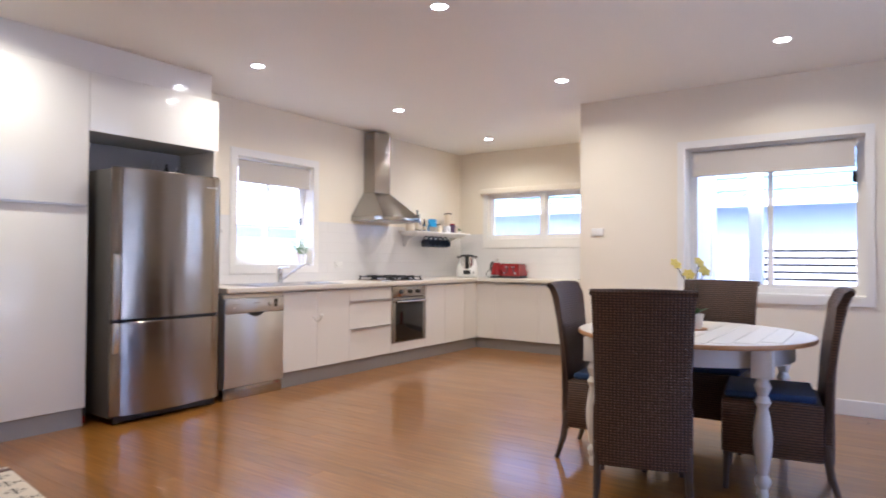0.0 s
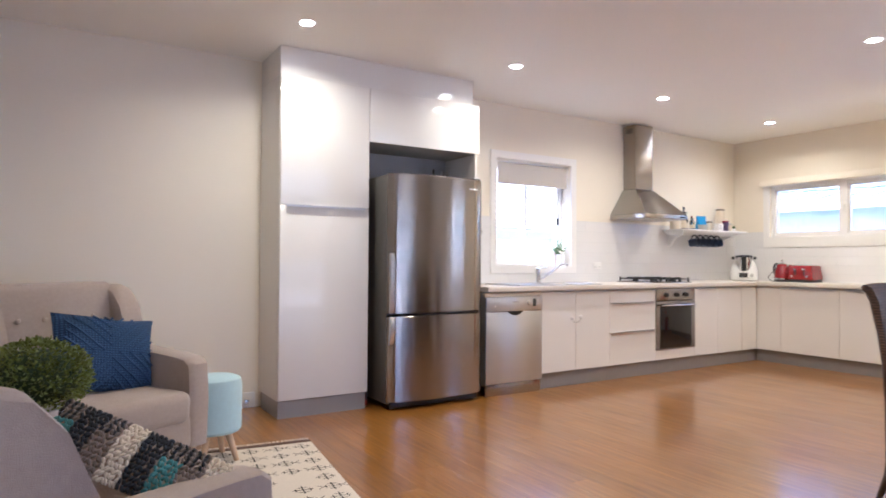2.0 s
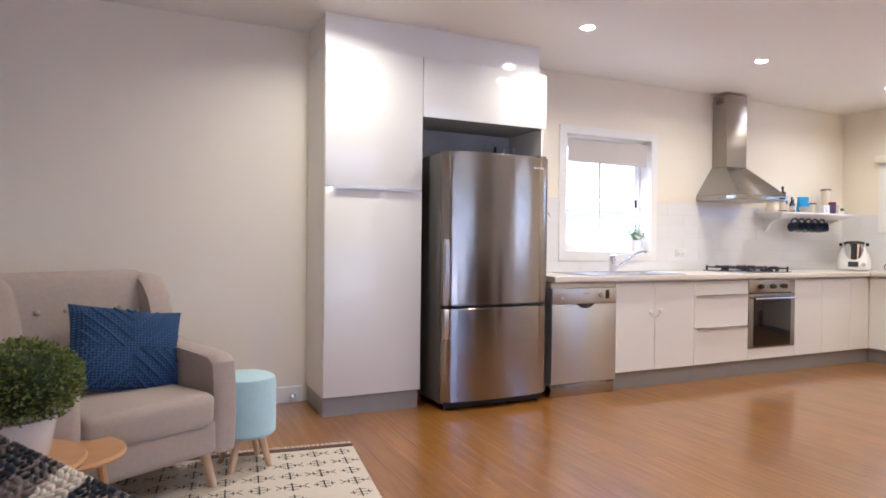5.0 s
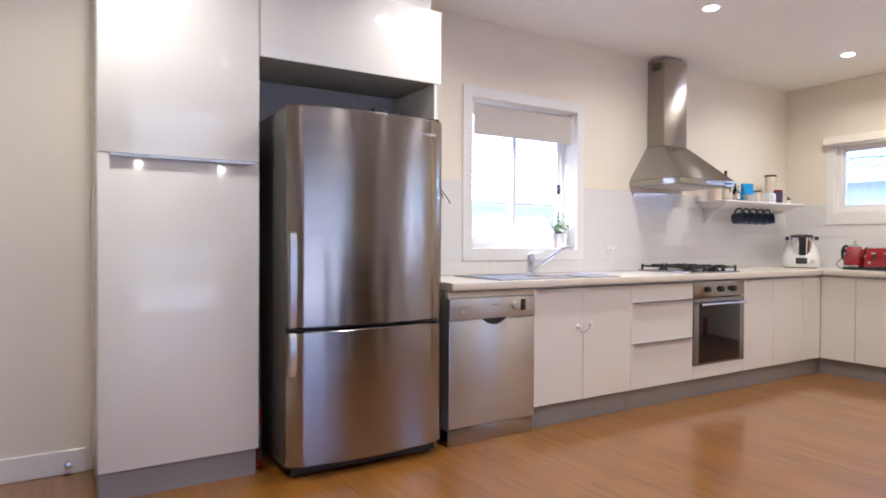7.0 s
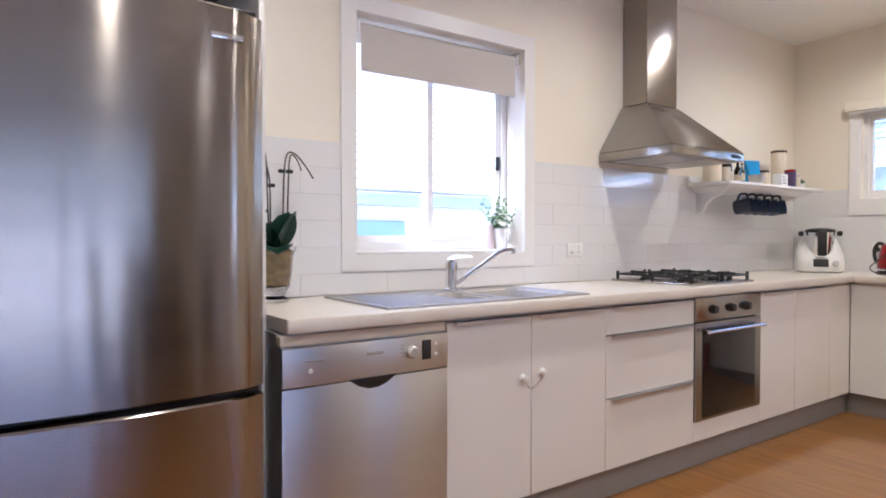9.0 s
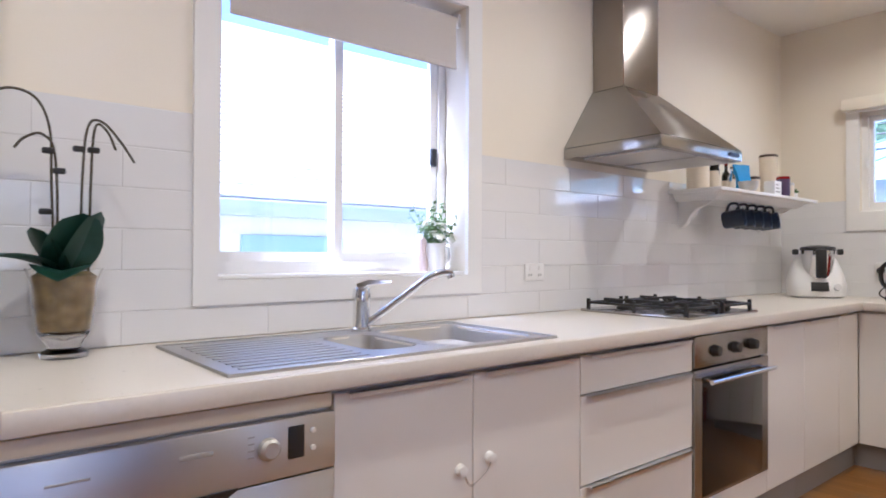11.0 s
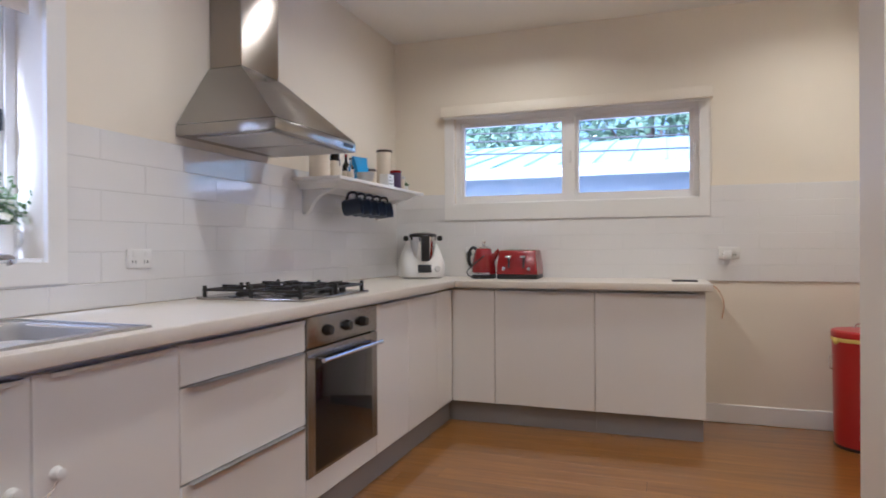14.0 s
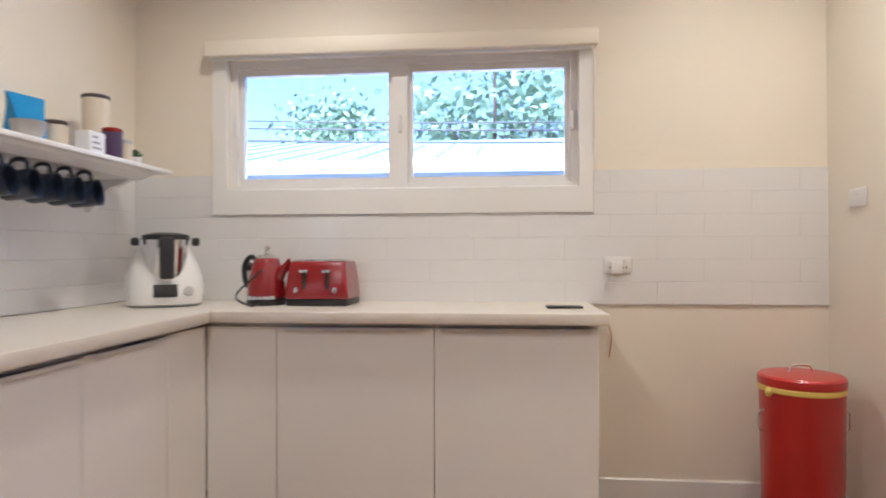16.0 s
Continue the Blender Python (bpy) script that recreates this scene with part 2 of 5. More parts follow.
def lathe(profile, n=24, m=None):
    """Turns a profile of (radius, height) pairs round z."""
    bm = bmesh.new()
    rings = []
    for r, z in profile:
        if r < 1e-5:
            rings.append([bm.verts.new((0, 0, z))])
        else:
            rings.append([bm.verts.new((r * math.cos(2 * math.pi * k / n), r * math.sin(2 * math.pi * k / n), z)) for k in range(n)])
    for a, b in zip(rings, rings[1:]):
        for k in range(n):
            q = [a[k % len(a)], a[(k + 1) % len(a)], b[(k + 1) % len(b)], b[k % len(b)]]
            q = list(dict.fromkeys(q))
            if len(q) > 2:
                bm.faces.new(q)
    for r in (rings[0], rings[-1]):
        if len(r) > 2:
            bm.faces.new(r)
    if m is not None:
        bm.transform(m)
    return bm


def loft(rings, cap=True):
    bm = bmesh.new()
    vs = [[bm.verts.new(p) for p in r] for r in rings]
    n = len(vs[0])
    for a, b in zip(vs, vs[1:]):
        for k in range(n):
            bm.faces.new((a[k], a[(k + 1) % n], b[(k + 1) % n], b[k]))
    if cap:
        bm.faces.new(vs[0])
        bm.faces.new(vs[-1])
    return bm


def tube(points, radius, n=8, radii=None):
    pts = [Vector(p) for p in points]
    rings, ref = [], Vector((0.13, 0.37, 0.92)).normalized()
    for k, p in enumerate(pts):
        d = (pts[min(k + 1, len(pts) - 1)] - pts[max(k - 1, 0)]).normalized()
        u = d.cross(ref)
        if u.length < 0.05:
            u = d.cross(Vector((1, 0, 0)))
        u.normalize()
        w = d.cross(u)
        r = radii[k] if radii else radius
        rings.append([p + r * (math.cos(a) * u + math.sin(a) * w) for a in [2 * math.pi * i / n for i in range(n)]])
    return loft(rings)


def arc(points, steps=6):
    """A smooth line through the points (Catmull-Rom)."""
    p = [Vector(q) for q in points]
    p = [2 * p[0] - p[1]] + p + [2 * p[-1] - p[-2]]
    out = []
    for k in range(1, len(p) - 2):
        for s in range(steps):
            t = s / steps
            out.append(0.5 * (2 * p[k] + (p[k + 1] - p[k - 1]) * t + (2 * p[k - 1] - 5 * p[k] + 4 * p[k + 1] - p[k + 2]) * t * t
                              + (3 * p[k] - p[k - 1] - 3 * p[k + 1] + p[k + 2]) * t ** 3))
    return out + [p[-2]]


def slab(us, vs, holes, w0, w1, axes):
    """A slab between w0 and w1, spanning us x vs, with rectangular holes (u0, u1, v0, v1) right through it. axes: order of u, v, w, such as 'xzy'."""
    bm = bmesh.new()
    ug = sorted({us[0], us[1], *[h[k] for h in holes for k in (0, 1)]})
    vg = sorted({vs[0], vs[1], *[h[k] for h in holes for k in (2, 3)]})
    solid = {}
    for i in range(len(ug) - 1):
        for j in range(len(vg) - 1):
            cu, cv = (ug[i] + ug[i + 1]) / 2, (vg[j] + vg[j + 1]) / 2
            solid[i, j] = not any(h[0] < cu < h[1] and h[2] < cv < h[3] for h in holes)
    cache = {}

    def vert(u, v, w):
        key = (u, v, w)
        if key not in cache:
            d = dict(zip(axes, key))
            cache[key] = bm.verts.new((d["x"], d["y"], d["z"]))
        return cache[key]

    for (i, j), s in solid.items():
        if not s:
            continue
        u0, u1, v0, v1 = ug[i], ug[i + 1], vg[j], vg[j + 1]
        for w in (w0, w1):
            bm.faces.new([vert(*q, w) for q in ((u0, v0), (u1, v0), (u1, v1), (u0, v1))])
        for (di, dj), (a, b) in {(-1, 0): ((u0, v0), (u0, v1)), (1, 0): ((u1, v0), (u1, v1)), (0, -1): ((u0, v0), (u1, v0)), (0, 1): ((u0, v1), (u1, v1))}.items():
            if not solid.get((i + di, j + dj), False):
                bm.faces.new((vert(*a, w0), vert(*b, w0), vert(*b, w1), vert(*a, w1)))
    return bm


def strip(pairs, width, m=None, axis="x"):
    """Extrudes a closed side outline of (a, z) pairs along an axis, from -width/2 to width/2."""
    rings = []
    for s in (-width / 2, width / 2):
        rings.append([Vector((s, a, z)) if axis == "x" else Vector((a, s, z)) for a, z in pairs])
    bm = loft(rings)
    if m is not None:
        bm.transform(m)
    return bm


def ball(r, m=None, sub=2):
    bm = bmesh.new()
    bmesh.ops.create_icosphere(bm, subdivisions=sub, radius=r)
    if m is not None:
        bm.transform(m)
    return bm


def at(x, y, z, rz=0, rx=0, ry=0):
    return pose(x, y, z, rx, ry, rz)


# ---- the large structure ----
fl_ = bx(XW - 0.2, YS - 0.2, -0.12, XC + 0.28, 0.2, FL - 0.004)
bx(XC + 0.28, YA - 0.18, -0.12, XE + 0.2, 0.2, FL - 0.004, into=fl_)
ce_ = bx(XW - 0.2, YS - 0.2, CE, XC + 0.28, 0.2, CE + 0.12)
bx(XC + 0.28, YA - 0.18, CE, XE + 0.2, 0.2, CE + 0.12, into=ce_)
structure("floor", fl_, SUBFLOOR, "polished hardwood board floor", "floor")
structure("ceiling", ce_, CEILING, "plain white painted ceiling", "ceiling")

WA = (0.53, 1.475, 1.07, 2.09)      # sink window: x, x, z, z
WB = (-2.08, -0.46, 1.41, 2.03)     # long high window: y, y, z, z
WC = (-4.755, -3.49, 0.875, 2.09)     # dining window: y, y, z, z
DW = (-1.08, -0.12, FL, 2.06)       # west door: y, y, z, z
wall_north = structure("wall_north", slab((XW - 0.2, XE + 0.2), (FL, CE), [WA], 0.0, 0.2, "xzy"), PAINT, "warm white painted wall with a window", "wall")
wall_east = structure("wall_east", slab((YA - 0.2, 0.0), (FL, CE), [WB], XE, XE + 0.2, "yzx"), PAINT, "warm white painted wall with a high window", "wall")
structure("wall_dining", slab((YS, -2.55), (FL, CE), [WC], XC, XC + 0.28, "yzx"), PAINT, "warm white painted wall with a sliding window", "wall")
structure("wall_alcove", bx(XC + 0.28, YA - 0.18, FL, XE, YA, CE), PAINT, "warm white painted alcove wall", "wall")
structure("wall_west", slab((YS, 0.0), (FL, CE), [DW], XW - 0.2, XW, "yzx"), PAINT, "warm white painted wall with a door", "wall")
DS = (-2.5, 1.5, FL, 2.16)          # garden door: x, x, z, z
structure("wall_south", slab((XW - 0.2, XC + 0.28), (FL, CE), [DS], YS - 0.2, YS, "xzy"), PAINT, "warm white painted wall", "wall")

SK = 0.115                          # skirting height
sk = bmesh.new()
for a in ((XW, -0.014, FL, -1.7, 0, FL + SK), (XE - 0.014, YA, FL, XE, -2.09, FL + SK), (XC + 0.28, YA, FL, XE - 0.014, YA + 0.014, FL + SK),
          (XC - 0.014, YS, FL, XC, -2.564, FL + SK), (XC - 0.014, -2.55, FL, XC + 0.28, -2.536, FL + SK), (XW, YS, FL, XW + 0.014, -1.16, FL + SK),
          (XW + 0.014, YS, FL, -2.56, YS + 0.014, FL + SK), (1.56, YS, FL, XC - 0.014, YS + 0.014, FL + SK)):
    bx(*a, bevel=0.004, seg=1, into=sk)
structure("baseboard", sk, TRIM, "white painted skirting board", "skirting")


def casing(holes, d0, d1, width, axes, name):
    """A flat painted surround, proud of the wall, round an opening."""
    u0, u1, v0, v1 = holes
    return slab((u0 - width, u1 + width), (v0 - width, v1 + width), [(u0, u1, v0, v1)], d0, d1, axes)


def pane_object(parent, bm):
    p = part("pane", bm, CLEAR, parent, "clear glass pane", smooth=False)
    p.visible_shadow = False
    return p


# sink window: aluminium slider deep in a painted reveal
win = tagged(new("window_1"), "white two-panel sliding window over the sink", "window", kind="structure")
part("window_frame", casing(WA, -0.018, -0.0005, 0.07, "xzy", ""), TRIM, win, smooth=False)
part("window_sill", bx(0.53, 0.0, 1.07, 1.475, 0.12, 1.083, 0.003, 1), TRIM, win)
part("window_frame", slab((0.53, 1.475), (1.083, 2.09), [(0.565, 1.44, 1.12, 2.055)], 0.12, 0.19, "xzy"), TRIM, win, "white aluminium outer frame", smooth=False)
for x0, x1, y in ((0.565, 1.02, 0.158), (0.985, 1.44, 0.132)):
    sash = part("sash", slab((x0, x1), (1.12, 2.055), [(x0 + 0.032, x1 - 0.032, 1.152, 2.02)], y, y + 0.022, "xzy"), TRIM, win, smooth=False)
    pane_object(sash, bx(x0 + 0.032, y + 0.009, 1.152, x1 - 0.032, y + 0.013, 2.02))
part("latch", bx(1.405, 0.118, 1.49, 1.432, 0.134, 1.56, 0.004), BLACK, win, "black window latch")
part("latch", bx(0.99, 0.112, 1.10, 1.012, 0.132, 1.118, 0.004), PLASTIC, win)

# long high window with two awning sashes
win = tagged(new("window_2"), "long high white timber window with two sashes", "window", kind="structure")
part("window_frame", slab((WB[0] - 0.06, WB[1] + 0.07), (1.303, WB[3] + 0.06), [WB], XE - 0.018, XE - 0.0005, "yzx"), TRIM, win, smooth=False)
part("window_frame", slab((WB[0], WB[1]), (WB[2], WB[3]), [(-2.045, -1.305, 1.445, 1.995), (-1.235, -0.495, 1.445, 1.995)], XE + 0.03, XE + 0.12, "yzx"), TRIM, win, smooth=False)
part("window_sill", bx(XE - 0.004, WB[0], WB[2] - 0.001, XE + 0.03, WB[1], WB[2] + 0.012, 0.003, 1), TRIM, win)
for y0, y1 in ((-2.045, -1.305), (-1.235, -0.495)):
    sash = part("sash", slab((y0, y1), (1.445, 1.995), [(y0 + 0.022, y1 - 0.022, 1.475, 1.965)], XE + 0.05, XE + 0.09, "yzx"), TRIM, win, smooth=False)
    pane_object(sash, bx(XE + 0.068, y0 + 0.022, 1.475, XE + 0.072, y1 - 0.022, 1.965))
for y in (-0.487, -1.27, -2.052):
    part("latch", bx(XE + 0.012, y - 0.008, 1.68, XE + 0.03, y + 0.008, 1.76, 0.004), PLASTIC, win, "small white window catch")

# dining window: wide slider
win = tagged(new("window_3"), "wide white sliding window beside the dining table", "window", kind="structure")
part("window_frame", casing(WC, XC - 0.018, XC - 0.0005, 0.06, "yzx", ""), TRIM, win, smooth=False)
part("window_sill", bx(XC, WC[0], 0.875, XC + 0.17, WC[1], 0.889, 0.003, 1), TRIM, win)
part("window_frame", slab((WC[0], WC[1]), (0.889, 2.09), [(-4.725, -3.515, 0.925, 2.055)], XC + 0.17, XC + 0.25, "yzx"), TRIM, win, smooth=False)
for y0, y1, x in ((-4.725, -4.09, 0.205), (-4.13, -3.515, 0.18)):
    sash = part("sash", slab((y0, y1), (0.925, 2.055), [(y0 + 0.03, y1 - 0.03, 0.955, 2.025)], XC + x, XC + x + 0.022, "yzx"), TRIM, win, smooth=False)
    pane_object(sash, bx(XC + x + 0.009, y0 + 0.03, 0.955, XC + x + 0.013, y1 - 0.03, 2.025))
part("latch", bx(XC + 0.15, -4.70, 1.75, XC + 0.17, -4.67, 1.83, 0.004), BLACK, win, "black window latch")


def roller_blind(x0, x1, z0, z1, y, m, label):
    t = thing("roller_blind", label, "blind", m @ at((x0 + x1) / 2, y, z1))
    h = (x1 - x0) / 2
    part("tube", lathe([(0.0, -h), (0.022, -h), (0.022, h), (0.0, h)], 16, at(0, 0, -0.03, 0, 0, 90)), BLIND, t)
    part("fabric", bx(-h + 0.012, -0.022, z0 - z1 + 0.012, h - 0.012, -0.0195, -0.03), BLIND, t, smooth=False)
    part("bottom_rail", bx(-h + 0.012, -0.026, z0 - z1 - 0.006, h - 0.012, -0.016, z0 - z1 + 0.013, 0.003), BLIND, t, "slim grey bottom rail")
    for s in (-1, 1):
        part("bracket", bx(s * h - 0.006, -0.028, -0.055, s * h + 0.006, 0.028, -0.002, 0.002), PLASTIC, t)


roller_blind(0.565, 1.468, 1.862, 2.075, 0.055, Matrix(), "pale grey roller blind rolled a quarter down")
roller_blind(3.525, 4.705, 1.86, 2.078, XC + 0.075, at(0, 0, 0, -90), "pale beige roller blind rolled a quarter down")
roll = thing("roller_blind", "cream roller blind fully rolled up above the high window", "blind", at(XE, -1.27, 2.03))
part("pelmet", bx(-0.085, -0.885, -0.005, -0.019, 0.885, 0.066, 0.006), PAINT, roll)
part("bottom_rail", bx(-0.06, -0.87, -0.018, -0.045, 0.87, -0.004, 0.003), PLASTIC, roll)
part("cord_chain", tube([(-0.03, -0.875, -0.02), (-0.03, -0.877, -0.52)], 0.0022, 6), PLASTIC, roll)

# garden door behind the camera, through which the cool daylight comes
win = tagged(new("door_2"), "wide white sliding glass garden door", "door", kind="structure")
part("door_frame", slab((DS[0], DS[1]), (DS[2], DS[3]), [(DS[0] + 0.05, DS[1] - 0.05, 0.04, 2.11)], YS - 0.14, YS - 0.04, "xzy"), TRIM, win, smooth=False)
part("architrave", slab((DS[0] - 0.06, DS[1] + 0.06), (FL, 2.22), [(DS[0], DS[1], FL - 1, 2.16)], YS, YS + 0.016, "xzy"), TRIM, win, smooth=False)
for x0, x1, y in ((-2.45, -0.47, -0.115), (-0.53, 1.45, -0.085)):
    sash = part("sash", slab((x0, x1), (0.04, 2.11), [(x0 + 0.06, x1 - 0.06, 0.10, 2.05)], YS + y, YS + y + 0.026, "xzy"), TRIM, win, smooth=False)
    pane_object(sash, bx(x0 + 0.06, YS + y + 0.010, 0.10, x1 - 0.06, YS + y + 0.015, 2.05))

# west door
door = tagged(new("door_1"), "white flush interior door, closed", "door", kind="structure")
part("door_leaf", bx(XW - 0.06, DW[0] + 0.035, FL + 0.008, XW - 0.02, DW[1] - 0.035, 2.025, 0.003, 1), TRIM, door)
part("door_frame", slab((DW[0], DW[1]), (FL, 2.06), [(DW[0] + 0.032, DW[1] - 0.032, FL - 1, 2.028)], XW - 0.2, XW, "yzx"), TRIM, door, smooth=False)
part("architrave", slab((DW[0] - 0.055, DW[1] + 0.055), (FL, 2.115), [(DW[0], DW[1], FL - 1, 2.06)], XW, XW + 0.016, "yzx"), TRIM, door, smooth=False)
part("door_handle", tube(arc([(XW - 0.02, -0.98, 1.09), (XW + 0.035, -0.985, 1.07), (XW + 0.04, -0.985, 0.98), (XW - 0.02, -0.98, 0.95)]), 0.009), CHROME, door, "curved chrome pull handle")
part("hinge", bx(XW - 0.022, -0.158, 1.74, XW - 0.012, -0.146, 1.84, 0.002), ALU, door)

# downlights
LIGHTS = [(-1.66, -0.94), (-0.01, -0.97), (1.69, -0.97), (3.45, -0.94), (-0.15, -2.76), (1.63, -2.72), (1.56, -4.32), (-1.75, -2.80), (3.40, -2.72)]
LED = glow("lamp face", (1.0, 0.87, 0.68), LAMP_GLOW)
master = thing("ceiling_downlight", "round white recessed ceiling downlight, switched on", "downlight", at(*LIGHTS[0], CE), "ceiling downlights")
part("rim", lathe([(0.044, -0.001), (0.055, -0.003), (0.058, -0.0005), (0.058, 0.0), (0.044, 0.0)], 28), PLASTIC, master)
part("lamp_face", lathe([(0.0, -0.004), (0.04, -0.004), (0.043, -0.001), (0.0, -0.001)], 28), LED, master)
for k, (x, y) in enumerate(LIGHTS):
    if k:
        copy_thing(master, at(x, y, CE))
    lamp = new("downlight_beam", bpy.data.lights.new("downlight_beam", "AREA"))
    lamp.data.shape, lamp.data.size, lamp.data.energy, lamp.data.color = "DISK", 0.08, LAMP_WATTS, LAMP_COLOUR
    lamp.data.spread = radians(154)
    lamp.matrix_world = at(x, y, CE - 0.006)


# ---- kitchen: tall units and fridge ----
def edge_pull(parent, x0, x1, y, z, label="slim aluminium edge pull"):
    bm = bx(x0, y - 0.022, z - 0.002, x1, y + 0.004, z + 0.002, 0.0008, 1)
    bx(x0, y - 0.022, z - 0.012, x1, y - 0.019, z + 0.002, 0.0008, 1, into=bm)
    return part("handle", bm, ALU, parent, label, world=True)


PX0, PX1, BX1, PY = -1.675, -1.0, -0.02, -0.475
pantry = thing("pantry_cabinet", "tall glossy white two-door pantry cabinet", "cabinet", at(-1.345, -0.24, FL))
part("carcass", bx(PX0, PY + 0.022, 0.136, PX1, -0.001, 2.404, 0.002, 1), GLOSS, pantry, world=True)
d = part("door", bx(PX0 + 0.002, PY, 0.14, PX1 - 0.002, PY + 0.02, 1.492, 0.003), GLOSS, pantry, world=True)
edge_pull(d, PX0 + 0.045, PX1 - 0.03, PY, 1.494)
part("door", bx(PX0 + 0.002, PY, 1.498, PX1 - 0.002, PY + 0.02, 2.402, 0.003), GLOSS, pantry, world=True)
part("kickboard", bx(PX0 + 0.006, PY + 0.018, FL, PX1 - 0.012, -0.05, 0.135), GREYKICK, pantry, world=True)
structure("trim", bx(PX0, PY + 0.016, 2.406, -0.055, 0, CE), GLOSS, "white bulkhead panel above the tall cabinets", "bulkhead")

over = thing("overhead_cabinet", "glossy white cabinet bridging over the fridge", "cabinet", at(-0.49, -0.24, 2.01))
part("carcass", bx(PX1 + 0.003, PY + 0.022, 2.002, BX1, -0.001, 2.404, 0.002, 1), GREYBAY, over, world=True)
part("door", bx(PX1 + 0.003, PY, 2.0, 0.004, PY + 0.02, 2.402, 0.003), GLOSS, over, world=True)
part("side_panel", bx(BX1 - 0.018, PY + 0.002, FL, BX1, -0.001, 1.998, 0.002, 1), SATIN, over, "white end panel beside the fridge", world=True)
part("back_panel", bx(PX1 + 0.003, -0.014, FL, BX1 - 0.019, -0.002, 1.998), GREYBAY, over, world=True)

# fridge with bowed steel doors
fridge = thing("fridge", "brushed stainless steel fridge with freezer drawer below", "fridge", at(-0.525, -0.35, FL))
FX0, FX1, FY = -0.92, -0.084, -0.62
part("cabinet_body", bx(FX0 + 0.004, FY + 0.012, 0.06, FX1 - 0.004, -0.06, 1.748, 0.006), mat("dark grey fridge side", (0.10, 0.095, 0.09), 0.45), fridge, world=True)


def bowed_door(z0, z1):
    rings = []
    for z, inset in ((z0, 0.006), (z0 + 0.006, 0.0), (z1 - 0.006, 0.0), (z1, 0.006)):
        ring = []
        for k in range(17):
            u = k / 16
            x = FX0 + inset + u * (FX1 - FX0 - 2 * inset)
            e = min(u, 1 - u) * (FX1 - FX0)
            corner = 0.028 * (1 - math.sqrt(max(0, 1 - (1 - min(e, 0.028) / 0.028) ** 2)))
            ring.append((x, FY - 0.034 - 0.036 * (1 - (2 * u - 1) ** 2) + corner + inset, z))
        ring += [(FX1 - inset, FY + 0.008, z), (FX0 + inset, FY + 0.008, z)]
        rings.append(ring)
    return loft(rings)


up = part("door", bowed_door(0.722, 1.757), STEEL, fridge, world=True)
low = part("drawer_front", bowed_door(0.075, 0.706), STEEL, fridge, world=True)
part("handle", strip([(0, 0.724), (-0.018, 0.73), (-0.03, 0.80), (-0.03, 1.10), (-0.02, 1.16), (0, 1.17)], 0.03, at(FX0 + 0.02, FY - 0.03, 0)), ALU, up, "slim vertical aluminium handle", world=True)
part("handle", strip([(0, 0.50), (-0.016, 0.52), (-0.028, 0.58), (-0.028, 0.685), (-0.018, 0.70), (0, 0.704)], 0.03, at(FX0 + 0.02, FY - 0.03, 0)), ALU, low, "slim vertical aluminium handle", world=True)
part("badge", bx(-0.235, FY - 0.056, 1.667, -0.15, FY - 0.044, 1.684, 0.003), CHROME, up, "small chrome badge", world=True)
part("toe_grille", bx(FX0 + 0.03, FY + 0.0, FL + 0.012, FX1 - 0.03, FY + 0.02, 0.07, 0.003), BLACK, fridge, world=True)
for x in (FX0 + 0.06, FX1 - 0.06):
    part("foot", lathe([(0.018, 0), (0.02, 0.01), (0.012, 0.02), (0.012, 0.045)], 12, at(x, FY + 0.03, FL)), BLACK, fridge, world=True)
    part("foot", lathe([(0.018, 0), (0.02, 0.01), (0.012, 0.02), (0.012, 0.045)], 12, at(x, -0.12, FL)), BLACK, fridge, world=True)
part("hinge_cover", bx(FX1 - 0.1, FY - 0.02, 1.749, FX1 - 0.02, FY + 0.05, 1.768, 0.005), BLACK, fridge, world=True)

for x, h, r, c in ((-0.40, 0.16, 0.03, CLEAR), (-0.30, 0.13, 0.022, BOTTLE), (-0.21, 0.12, 0.03, CLEAR), (-0.14, 0.13, 0.02, SILVER)):
    solo("bottle", lathe([(0, 0), (r, 0), (r, h * 0.6), (r * 0.45, h * 0.75), (r * 0.4, h), (0, h)], 16, at(x, -0.24, 1.748)), c, "small bottle standing on top of the fridge", "bottle", "bottles on the fridge")
broom = thing("broom", "dark broom with red head beside the fridge", "broom", at(-0.975, -0.4, FL))
part("stick", tube([(0, 0, 0.05), (0.002, 0.08, 1.62)], 0.009), BLACK, broom)
part("head", bx(-0.016, 0.0, 0, 0.012, 0.16, 0.30, 0.01), RED, broom, "red bristle head")


# ---- kitchen: base run ----
DY, DZ0, DZ1 = -0.613, 0.153, 0.846      # door face, door bottom and top
BZ0, BZ1 = 0.862, 0.904                 # worktop


